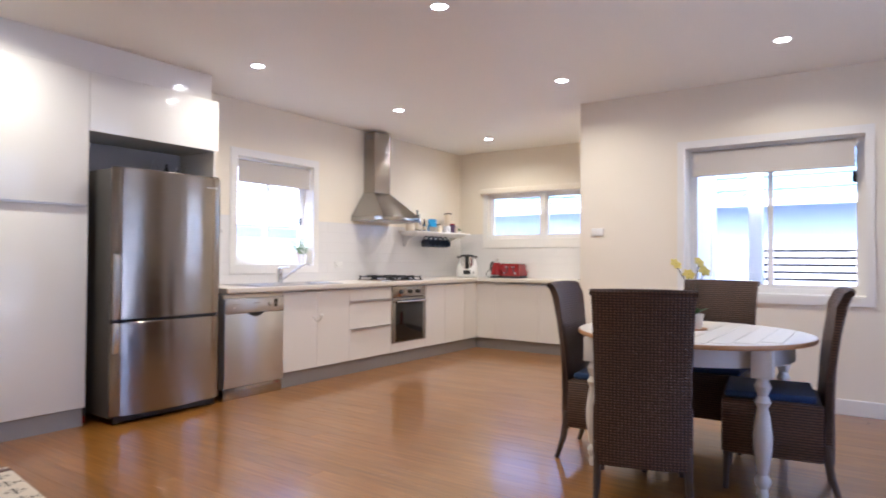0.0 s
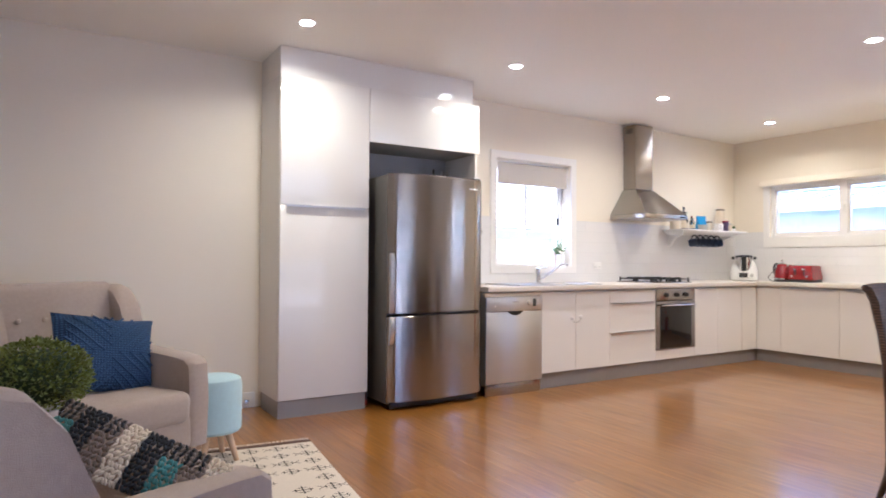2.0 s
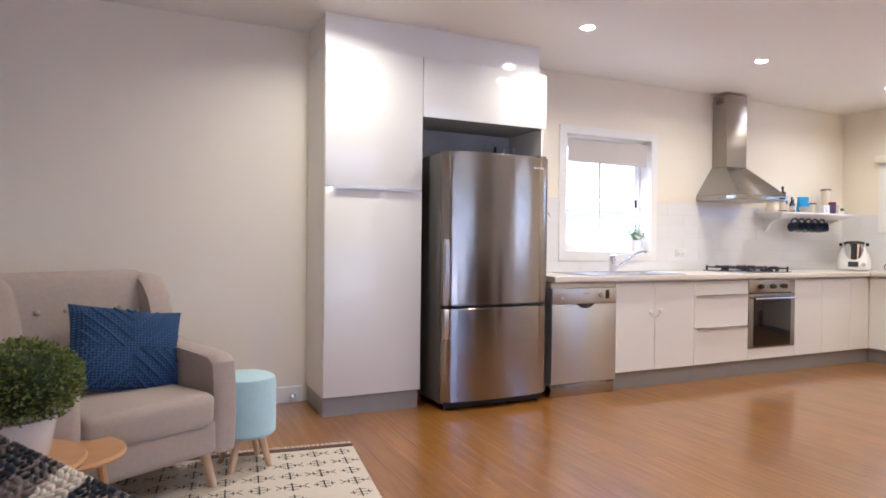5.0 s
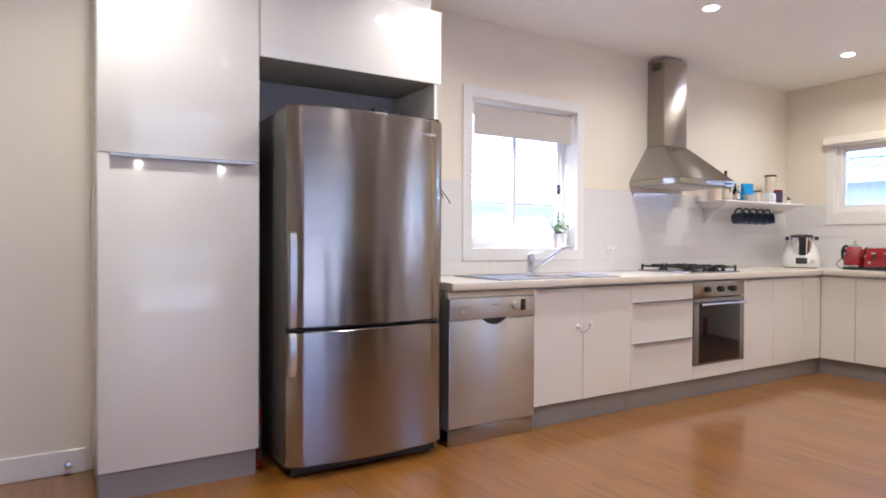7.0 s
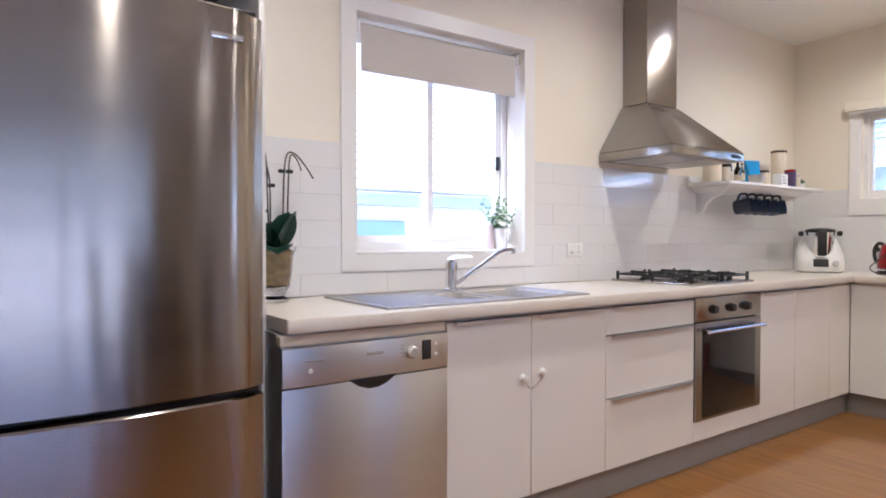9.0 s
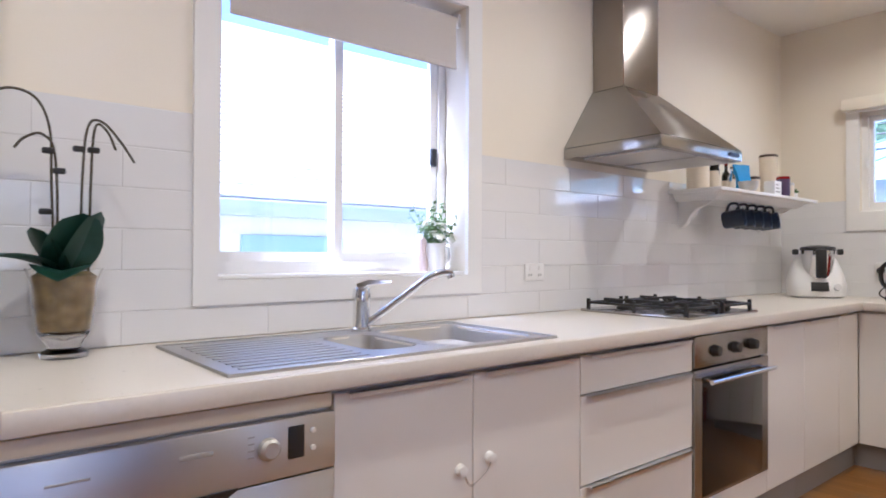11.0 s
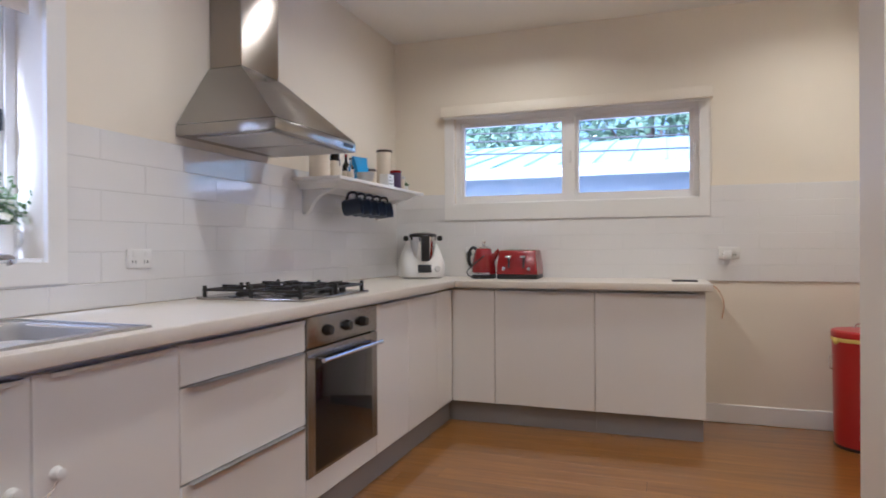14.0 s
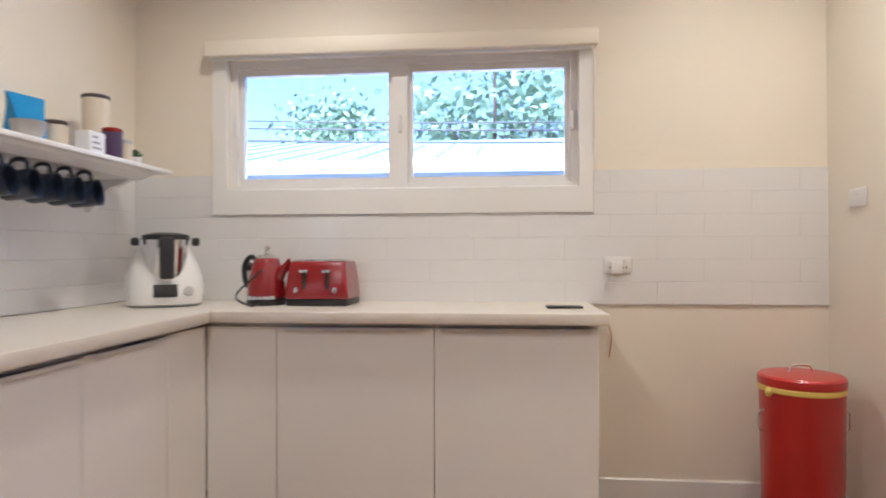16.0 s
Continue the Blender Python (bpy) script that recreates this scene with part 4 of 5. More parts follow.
solo("foil_bag", moved(pouch, at(3.385, -0.15, SZ, -8)), BAGBLUE, "bright blue foil food pouch on the shelf", "food pouch")
tin("canister", 3.53, -0.15, 0.038, 0.095, CREAM, "small cream tin with a dark lid", DARKWOOD)
t = thing("box", "white carton with printed bars on the shelf", "carton", at(3.61, -0.225, SZ))
part("carton", bx(-0.045, -0.03, 0, 0.045, 0.03, 0.085, 0.002, 1), PLASTIC, t)
for k in range(3):
    part("print_bar", bx(-0.03, -0.0312, 0.02 + 0.02 * k, 0.02 - 0.01 * k, -0.0302, 0.028 + 0.02 * k), GREYBAY, t, smooth=False)
tin("canister", 3.78, -0.13, 0.05, 0.25, CREAM, "tall cream tin canister on the shelf", DARKWOOD)
tin("jar", 3.725, -0.235, 0.036, 0.105, PURPLE, "dark purple labelled jar on the shelf", RED)
tin("jar", 3.81, -0.235, 0.026, 0.075, CREAM, "small cream spice jar on the shelf", SILVER)
t = thing("succulent", "small green succulent in a pot on the shelf", "plant", at(3.895, -0.22, SZ))
part("pot", lathe([(0, 0), (0.024, 0), (0.03, 0.035), (0.027, 0.035), (0, 0.028)], 18), CERAMIC, t)
sb = bmesh.new()
for k in range(16):
    a, e = k * 2.4, 0.3 + 0.07 * k
    join(sb, ball(0.014, at(0, 0, 0.03) @ pose(0, 0, 0, 0, -math.degrees(e), math.degrees(a)) @ Matrix.Translation((0.022, 0, 0)) @ Matrix.Diagonal((1.5, 0.6, 0.35, 1)), 1))
part("leaves", sb, LEAF, t)


# ---- things on the worktop ----
# food processor with steel bowl
fp = thing("food_processor", "white thermal food processor with steel jug", "food processor", at(3.95, -0.325, BZ1, -58))
rings = []
for z, w, dpt, off in ((0.0, 0.125, 0.10, 0), (0.012, 0.145, 0.125, 0), (0.07, 0.152, 0.13, 0), (0.12, 0.146, 0.115, 0.01), (0.17, 0.132, 0.095, 0.02), (0.22, 0.112, 0.078, 0.03), (0.25, 0.09, 0.06, 0.035)):
    rings.append([(w * (abs(math.cos(a)) ** 0.7) * math.copysign(1, math.cos(a)), off + dpt * (abs(math.sin(a)) ** 0.7) * math.copysign(1, math.sin(a)), z) for a in [2 * math.pi * k / 28 for k in range(28)]])
part("housing", loft(rings), PLASTIC, fp)
jug = part("jug", lathe([(0, 0.09), (0.06, 0.09), (0.078, 0.16), (0.088, 0.275), (0.084, 0.275), (0, 0.25)], 28, at(0, -0.045, 0)), CHROME, fp, "polished steel mixing jug")
part("jug_handle", bx(-0.028, -0.15, 0.115, 0.028, -0.118, 0.285, 0.012), BLACK, jug, "black jug handle")
part("lid", lathe([(0, 0.275), (0.093, 0.275), (0.09, 0.295), (0.05, 0.305), (0, 0.307)], 28, at(0, -0.045, 0)), BLACK, jug, "black lid")
for s in (-1, 1):
    part("locking_arm", bx(s * 0.115 - 0.016, -0.065, 0.25, s * 0.115 + 0.016, -0.025, 0.285, 0.01), BLACK, fp, "black locking arm")
part("screen", moved(bx(-0.045, -0.004, -0.026, 0.045, 0.004, 0.026, 0.002), at(-0.005, -0.128, 0.068, 0, -14)), BLACK, fp, "dark touch screen")
part("dial", lathe([(0, 0), (0.02, 0), (0.018, 0.014), (0, 0.016)], 20, at(0.082, -0.12, 0.065, 0, 76)), SILVER, fp, "silver dial")

kettle = thing("kettle", "red enamel electric kettle on a black base", "kettle", at(4.03, -0.735, BZ1, 75) @ Matrix.Diagonal((1.0, 1.0, 0.99, 1)))
part("base", lathe([(0, 0), (0.082, 0), (0.084, 0.018), (0.078, 0.024), (0, 0.024)], 28), BLACK, kettle)
part("body", lathe([(0, 0.024), (0.08, 0.024), (0.082, 0.04), (0.078, 0.09), (0.066, 0.15), (0.052, 0.195), (0.046, 0.20), (0, 0.20)], 32), RED, kettle)
part("lid", lathe([(0.047, 0.2), (0.04, 0.212), (0.012, 0.222), (0.009, 0.232), (0.014, 0.245), (0.009, 0.255), (0, 0.256)], 22), CHROME, kettle, "chrome lid with knob")
part("band", lathe([(0.0815, 0.024), (0.0835, 0.026), (0.0835, 0.036), (0.082, 0.04)], 32), CHROME, kettle)
part("spout", loft([[(-0.06 - 0.05 * s + 0.02 * (1 - s) * c, (0.022 - 0.008 * s) * sn, 0.12 + 0.06 * s + 0.02 * c) for c, sn in [(math.cos(a), math.sin(a)) for a in [2 * math.pi * k / 10 for k in range(10)]]] for s in (0, 0.5, 1)]), RED, kettle)
part("handle", tube(arc([(0.045, 0, 0.19), (0.085, 0, 0.205), (0.115, 0, 0.165), (0.11, 0, 0.10), (0.078, 0, 0.06)]), 0.011, 10), BLACK, kettle, "black curved handle")
part("power_cord", tube(arc([(-0.02, 0.08, 0.01), (-0.02, 0.14, 0.006), (0.02, 0.175, 0.05), (-0.13, 0.21, 0.155)]), 0.004, 6), BLACK, kettle)

toaster = thing("toaster", "red four-slice toaster with chrome top", "toaster", at(4.06, -0.975, BZ1, -90) @ Matrix.Diagonal((0.87, 1, 1.02, 1)))
prof = [(-0.115, 0.03), (-0.118, 0.06), (-0.105, 0.16), (-0.085, 0.18), (0.085, 0.18), (0.105, 0.16), (0.118, 0.06), (0.115, 0.03)]
rings = []
for x, s in ((-0.155, 0.9), (-0.148, 0.97), (-0.13, 1), (0.13, 1), (0.148, 0.97), (0.155, 0.9)):
    rings.append([(x * (1 - 0.12 * (z - 0.03) / 0.15), y * s, 0.03 + (z - 0.03) * (0.94 + 0.06 * s)) for y, z in prof])
part("housing", loft(rings), RED, toaster)
part("base", bx(-0.15, -0.11, 0.0, 0.15, 0.11, 0.03, 0.008), BLACK, toaster)
topp = part("top_plate", bx(-0.125, -0.08, 0.178, 0.125, 0.08, 0.186, 0.003), CHROME, toaster, "chrome top plate")
for x in (-0.065, 0.065):
    for y in (-0.035, 0.035):
        part("slot", bx(x - 0.05, y - 0.012, 0.1845, x + 0.05, y + 0.012, 0.1868), BLACK, topp, smooth=False)
for x in (-0.055, 0.055):
    lev = part("lever", bx(x - 0.022, -0.132, 0.135, x + 0.022, -0.1, 0.148, 0.004), CHROME, toaster, "chrome lever")
    part("lever_track", bx(x - 0.006, -0.1185, 0.07, x + 0.006, -0.105, 0.14), BLACK, toaster, smooth=False)
    part("dial", lathe([(0, 0), (0.014, 0), (0.012, 0.012), (0, 0.013)], 16, at(x * 1.7, -0.113, 0.065, 0, 90)), CHROME, toaster, "chrome browning dial")
solo("mobile_phone", moved(bx(-0.035, -0.07, 0, 0.035, 0.07, 0.009, 0.004), at(3.93, -1.98, BZ1, 3)), BLACK, "black mobile phone lying on the worktop", "phone")

# orchid in a glass vase
orchid = thing("orchid", "potted orchid with bare stems in a glass vase", "plant", at(0.14, -0.115, BZ1))
vase = part("vase", lathe([(0, 0), (0.048, 0), (0.05, 0.012), (0.036, 0.02), (0.036, 0.03), (0.055, 0.06), (0.064, 0.12), (0.066, 0.17), (0.080, 0.205), (0.078, 0.205), (0.064, 0.17), (0.062, 0.12), (0.053, 0.062), (0, 0.042)], 32), CLEAR, orchid, "clear footed glass vase")
part("bark_filling", lathe([(0, 0.044), (0.0515, 0.066), (0.0608, 0.12), (0.0628, 0.165), (0.066, 0.188), (0.05, 0.198), (0, 0.20)], 24), BARK, orchid, "bark and moss filling")


def broad_leaf(length, width, droop, m):
    bm = bmesh.new()
    n, rows = 9, []
    for k in range(n):
        u = k / (n - 1)
        w = width * (0.22 * (1 - u) + math.sqrt(max(0.0, 1 - (2 * u - 1) ** 2))) / 2 + 0.001
        z = length * (0.55 * u - droop * u * u)
        rows.append([bm.verts.new((s * w, -length * u * (0.5 if droop < 0 else 0.85), z + 0.25 * abs(s) * w)) for s in (-1, -0.5, 0, 0.5, 1)])
    for a, b in zip(rows, rows[1:]):
        for j in range(4):
            bm.faces.new((a[j], a[j + 1], b[j + 1], b[j]))
    bmesh.ops.solidify(bm, geom=bm.faces[:], thickness=0.002)
    bm.transform(m)
    return bm


for rz, l, w, dr in ((-80, 0.16, 0.10, 0.25), (20, 0.15, 0.12, -0.42), (55, 0.16, 0.12, -0.40), (-15, 0.13, 0.11, 0.6), (-70, 0.15, 0.10, -0.2), (165, 0.15, 0.10, -0.2)):
    part("leaf", broad_leaf(l, w, dr, at(0, 0, 0.185, rz)), LEAFDARK, orchid)
for pts in ([(-0.02, 0, 0.17), (-0.028, 0, 0.40), (-0.032, 0, 0.52), (-0.06, -0.02, 0.585), (-0.11, -0.03, 0.60), (-0.16, -0.04, 0.575)],
            [(-0.012, 0.01, 0.17), (-0.02, 0, 0.45), (-0.045, 0, 0.51), (-0.08, 0, 0.50), (-0.1, 0, 0.475)],
            [(0.03, 0, 0.17), (0.034, 0, 0.42), (0.045, 0, 0.54), (0.075, 0, 0.555), (0.11, -0.02, 0.51), (0.14, -0.03, 0.46)],
            [(0.05, 0.01, 0.17), (0.052, 0, 0.42), (0.06, 0, 0.54), (0.085, 0, 0.535), (0.105, 0, 0.49)]):
    part("stem", tube(arc(pts), 0.003, 6), STEM, orchid)
for x, z in ((-0.034, 0.475), (-0.012, 0.43), (-0.038, 0.335), (0.028, 0.485), (0.03, 0.30), (0.058, 0.485)):
    part("stem_clip", bx(x - 0.014, -0.008, z - 0.007, x + 0.012, 0.008, z + 0.007, 0.004), BLACK, orchid, "black stem clip")

# sill: small jug of greenery and figurine
LEAFPALE = mat("pale sprig leaf", (0.13, 0.21, 0.07), 0.5, vary=0.35, scale=25)
jugp = thing("flower_jug", "white ceramic jug with small white flowers on the sill", "plant", at(1.385, 0.075, 1.083))
cup = part("jug", lathe([(0, 0), (0.038, 0), (0.044, 0.04), (0.04, 0.085), (0.045, 0.105), (0.041, 0.105), (0.035, 0.085), (0, 0.06)], 24), CERAMIC, jugp)
part("ear", tube(arc([(0.04, 0, 0.09), (0.07, 0, 0.085), (0.07, 0, 0.045), (0.042, 0, 0.03)]), 0.005, 8), CERAMIC, cup)
rnd = random.Random(5)
for k in range(22):
    a, tilt, l = rnd.uniform(0, 360), rnd.uniform(4, 50), rnd.uniform(0.08, 0.2)
    sprig = tube([(0, 0, 0), (0.004, 0.004, l * 0.5), (0, 0.012, l)], 0.0012, 5)
    for j in range(7):
        u = 0.4 + 0.1 * j
        join(sprig, ball(0.013, Matrix.Translation((0, 0.012 * u, l * u)) @ pose(0, 0, 0, rnd.uniform(-40, 40), rnd.uniform(-40, 40), 137 * j) @ Matrix.Translation((0.012, 0, 0)) @ Matrix.Diagonal((1, 0.55, 0.12, 1)), 1))
    part("sprig", moved(sprig, at(0, 0, 0.075, a, tilt)), LEAFPALE, jugp)
for k in range(13):
    a, tilt, l = rnd.uniform(0, 360), rnd.uniform(5, 70), rnd.uniform(0.06, 0.13)
    fl = bmesh.new()
    for j in range(5):
        join(fl, ball(0.011, pose(0, 0, 0, 0, 0, 72 * j) @ Matrix.Translation((0.01, 0, 0)) @ Matrix.Diagonal((1, 0.7, 0.4, 1)), 1))
    part("flower", moved(fl, at(0, 0, 0.08, a, tilt) @ Matrix.Translation((0, 0, l))), WFLOWER, jugp, "small white flower")
fig = lathe([(0, 0), (0.02, 0), (0.021, 0.02), (0.015, 0.06), (0.012, 0.085), (0.016, 0.10), (0.014, 0.118), (0.006, 0.126), (0, 0.128)], 18, at(1.325, 0.07, 1.083))
solo("figurine", fig, mat("pale pink stone", (0.55, 0.44, 0.40), 0.6), "small pale pink stone figurine on the sill", "figurine")

# pedal bin
bin_ = thing("pedal_bin", "tall red pedal bin with a yellow liner edge", "bin", at(3.97, -2.885, FL))
part("drum", lathe([(0, 0.012), (0.135, 0.012), (0.14, 0.02), (0.148, 0.58), (0.15, 0.585), (0, 0.585)], 40), REDBIN, bin_)
part("base_ring", lathe([(0.10, 0), (0.139, 0), (0.141, 0.014), (0.135, 0.018), (0.10, 0.018)], 40), BLACK, bin_, "black base ring")
part("liner_edge", lathe([(0.149, 0.575), (0.153, 0.578), (0.154, 0.592), (0.15, 0.597)], 40), YELLOW, bin_, "yellow liner edge")
part("liner_tuft", ball(0.014, at(-0.06, 0.145, 0.578) @ Matrix.Diagonal((1, 1, 1.3, 1)), 2), YELLOW, bin_)
lid = part("lid", lathe([(0.152, 0.597), (0.154, 0.602), (0.153, 0.628), (0.145, 0.636), (0.05, 0.645), (0, 0.646)], 40), REDBIN, bin_)
part("lid_handle", tube(arc([(-0.0, 0.045, 0.642), (0, 0.03, 0.668), (0, -0.03, 0.668), (0, -0.045, 0.642)]), 0.004, 8), CHROME, lid, "small wire lid handle")
for s in (-1, 1):
    part("side_handle", tube(arc([(-0.02, s * 0.146, 0.50), (-0.02, s * 0.165, 0.49), (-0.02, s * 0.165, 0.43), (-0.02, s * 0.146, 0.42)]), 0.0035, 8), CHROME, bin_, "wire side handle")
part("pedal", bx(-0.18, -0.03, 0.004, -0.12, 0.03, 0.016, 0.004), BLACK, bin_, "black foot pedal")
solo("hanging_cord", tube(arc([(XE - 0.06, -2.13, BZ1 - 0.02), (XE - 0.03, -2.18, 0.84), (XE - 0.012, -2.215, 0.76), (XE - 0.014, -2.205, 0.66)]), 0.003, 6), TABLEWOOD, "thin tan cord hanging beside the worktop end", "cord")
solo("door_stop", lathe([(0, 0), (0.012, 0), (0.01, 0.03), (0.016, 0.05), (0.014, 0.06), (0, 0.062)], 14, at(-1.775, -0.015, FL + 0.06, 0, 90)), CHROME, "small chrome door stop on the skirting", "door stop")


# ---- dining corner ----
table = thing("dining_table", "round white dining table with turned legs", "table", at(0.64, -3.96, FL))
TZ = 0.737
part("tabletop", lathe([(0, TZ - 0.03), (0.60, TZ - 0.03), (0.617, TZ - 0.024), (0.621, TZ - 0.012), (0.615, TZ - 0.002), (0.60, TZ), (0, TZ)], 72), WHITEWOOD, table, "white tabletop with worn wood rim")
part("rim_band", lathe([(0.6205, TZ - 0.026), (0.624, TZ - 0.02), (0.624, TZ - 0.010), (0.6205, TZ - 0.004)], 72), TABLEWOOD, table, "bare wood edge")
for k in range(12):
    x = -0.55 + 0.1 * k
    hw = math.sqrt(max(0, 0.595 ** 2 - max(abs(x - 0.048), abs(x + 0.048)) ** 2))
    if hw > 0.05:
        part("board", bx(-hw, x - 0.048, TZ - 0.002, hw, x + 0.048, TZ + 0.003, 0.002, 1), WHITEWOOD, table)
part("apron", lathe([(0.50, TZ - 0.125), (0.52, TZ - 0.125), (0.52, TZ - 0.031), (0.50, TZ - 0.031)], 64), WHITEWOOD, table)
LEG = [(0, 0), (0.022, 0), (0.026, 0.02), (0.02, 0.05), (0.03, 0.065), (0.036, 0.085), (0.03, 0.105), (0.022, 0.115), (0.03, 0.16), (0.042, 0.24), (0.044, 0.30), (0.034, 0.38), (0.024, 0.43),
       (0.03, 0.445), (0.038, 0.46), (0.03, 0.475), (0.022, 0.49), (0.032, 0.515), (0.038, 0.535), (0.03, 0.555), (0.026, 0.565), (0.026, 0.58), (0, 0.58)]
for sx in (-1, 1):
    for sy in (-1, 1):
        lg = lathe(LEG, 20, at(0.42 * sx * 0.92, 0.42 * sy, 0))
        bx(0.386 * sx - 0.045, 0.42 * sy - 0.045, 0.575, 0.386 * sx + 0.045, 0.42 * sy + 0.045, TZ - 0.03, 0.003, into=lg)
        part("leg", lg, WHITEWOOD, table, "turned white leg")


def dining_chair(m, label):
    t = thing("dining_chair", label, "chair", m, "chairs round the dining table")
    # back: a tall woven panel that leans and curls outward at the top
    side = [(0.205, 0.17), (0.205, 0.46), (0.215, 0.62), (0.235, 0.78), (0.265, 0.92), (0.295, 0.985), (0.318, 0.995), (0.322, 0.972), (0.30, 0.92), (0.272, 0.78), (0.252, 0.62), (0.245, 0.46), (0.245, 0.17)]
    rings = []
    n = len(side)
    for u in (-1, -0.94, -0.5, 0, 0.5, 0.94, 1):
        ring = []
        for k, (y, z) in enumerate(side):
            w = 0.20 + 0.018 * (z - 0.26) / 0.73
            inset = 0.008 if abs(u) == 1 else 0
            ring.append((u * w, y + 0.02 * (1 - u * u) + (inset if y < 0.24 else -inset), z))
        rings.append(ring)
    part("backrest", loft(rings), WICKER, t)
    part("back_rail", tube([(-0.222, 0.312, 0.983), (-0.1, 0.33, 0.987), (0, 0.334, 0.988), (0.1, 0.33, 0.987), (0.222, 0.312, 0.983)], 0.016, 10), WICKER, t)
    part("seat", bx(-0.215, -0.235, 0.18, 0.215, 0.21, 0.455, 0.018), WICKER, t, "woven seat and skirt")
    part("seat_pad", bx(-0.2, -0.22, 0.455, 0.2, 0.18, 0.49, 0.014, 3), SEATBLUE, t, "blue seat pad")
    for x in (-0.19, 0.19):
        part("leg", tube([(x, -0.205, 0.27), (x * 1.02, -0.215, 0.0)], 0.018, 8, [0.02, 0.014]), DARKWOOD, t)
        part("leg", tube([(x, 0.215, 0.27), (x * 1.02, 0.235, 0.12), (x * 1.04, 0.275, 0.0)], 0.018, 8, [0.021, 0.018, 0.013]), DARKWOOD, t)
    return t


c = dining_chair(at(0.07, -3.86, FL, 108) @ Matrix.Diagonal((1.05, 1, 1.0, 1)), "dark brown wicker dining chair with a tall back")
copy_thing(c, at(0.49, -3.57, FL, 5))
copy_thing(c, at(0.54, -4.39, FL, 188))
copy_thing(c, at(1.14, -3.96, FL, -90))

pot = thing("orchid", "yellow orchid in a small white pot on the table", "plant", at(0.67, -3.97, FL + TZ + 0.003))
part("pot", lathe([(0, 0), (0.04, 0), (0.055, 0.09), (0.05, 0.09), (0, 0.075)], 24), CERAMIC, pot)
part("soil", lathe([(0, 0.07), (0.049, 0.078), (0, 0.082)], 18), BARK, pot)
part("saucer", lathe([(0, -0.0002), (0.07, 0), (0.075, 0.008), (0.06, 0.004), (0, 0.004)], 24), TABLEWOOD, pot, "wooden saucer")
for rz, l in ((20, 0.09), (110, 0.1), (200, 0.09), (290, 0.1)):
    part("leaf", broad_leaf(l, 0.045, 0.1, at(0, 0, 0.08, rz)), LEAF, pot)
for tip in ((-0.05, 0.09, 0.37), (0.0, 0.03, 0.31), (0.02, -0.05, 0.33), (0.03, -0.02, 0.38)):
    part("stem", tube(arc([(0, 0, 0.07), (tip[0] * 0.2, tip[1] * 0.2, tip[2] * 0.6), tip]), 0.003, 6), STEM, pot)
    fl = bmesh.new()
    for j in range(6):
        join(fl, ball(0.02, pose(0, 0, 0, 0, 0, 60 * j) @ Matrix.Translation((0.02, 0, 0.006)) @ Matrix.Diagonal((1, 0.7, 0.35, 1)), 1))
    join(fl, ball(0.012, Matrix.Translation((0, 0, 0.006)), 1))
    part("flower", moved(fl, at(*tip, 40 * tip[2] * 10, -55)), YFLOWER, pot, "yellow orchid flower")


# ---- living corner ----
def soft(bm, amount=0.004, scale=7.0):
    for v in bm.verts:
        v.co += amount * Vector((noise.noise(v.co * scale), noise.noise(v.co * scale + Vector((7, 0, 0))), noise.noise(v.co * scale + Vector((0, 9, 0)))))
    return bm


def armchair(m, label):
    """Front is -y."""
    t = thing("armchair", label, "armchair", m, "armchairs")
    part("seat_base", soft(bx(-0.30, -0.36, 0.17, 0.30, 0.30, 0.34, 0.03, 3)), FABRIC, t)
    part("seat_cushion", soft(bx(-0.275, -0.385, 0.30, 0.275, 0.24, 0.455, 0.045, 4), 0.006), FABRIC, t)
    # leaning back
    rings = []
    for z, yf, yb, w in ((0.30, 0.20, 0.36, 0.285), (0.5, 0.215, 0.37, 0.29), (0.7, 0.245, 0.39, 0.30), (0.88, 0.275, 0.412, 0.305), (0.945, 0.29, 0.412, 0.305), (0.97, 0.305, 0.405, 0.30), (0.98, 0.33, 0.385, 0.295)):
        ring = [(w * u, yf + 0.012 * u * u, z) for u in (-1, -0.6, -0.2, 0.2, 0.6, 1)] + [(w * u, yb, z) for u in (1, 0.6, 0.2, -0.2, -0.6, -1)]
        rings.append(ring)
    back = part("backrest", loft(rings), FABRIC, t)
    for k in range(4):
        part("button", ball(0.014, at(-0.18 + 0.12 * k, 0.262, 0.80) @ Matrix.Diagonal((1, 0.4, 1, 1)), 2), FABRIC, back, "covered tufting button")
    for s in (-1, 1):
        # wing that runs down into the arm
        prof = [(0.385, 0.17), (0.40, 0.6), (0.41, 0.88), (0.40, 0.935), (0.375, 0.962), (0.33, 0.968), (0.27, 0.95), (0.20, 0.87), (0.155, 0.755), (0.11, 0.665), (0.03, 0.64), (-0.1, 0.63), (-0.25, 0.622), (-0.325, 0.612), (-0.362, 0.58), (-0.375, 0.40), (-0.365, 0.17)]
        rings = []
        for x, k in ((0.275, 0.955), (0.29, 0.988), (0.31, 1.0), (0.35, 1.0), (0.375, 0.99), (0.388, 0.955)):
            cy, cz = 0.05, 0.40
            rings.append([(s * (x + 0.012 * max(0, z - 0.6)), cy + (y - cy) * k, cz + (z - cz) * k) for y, z in prof])
        part("arm", soft(loft(rings), 0.003), FABRIC, t, "arm with a curved wing")
        for y in (-0.29, 0.30):
            part("leg", tube([(s * 0.27, y, 0.18), (s * 0.30, y * 1.12, 0.0)], 0.02, 10, [0.024, 0.015]), LEGWOOD, t)
    return t


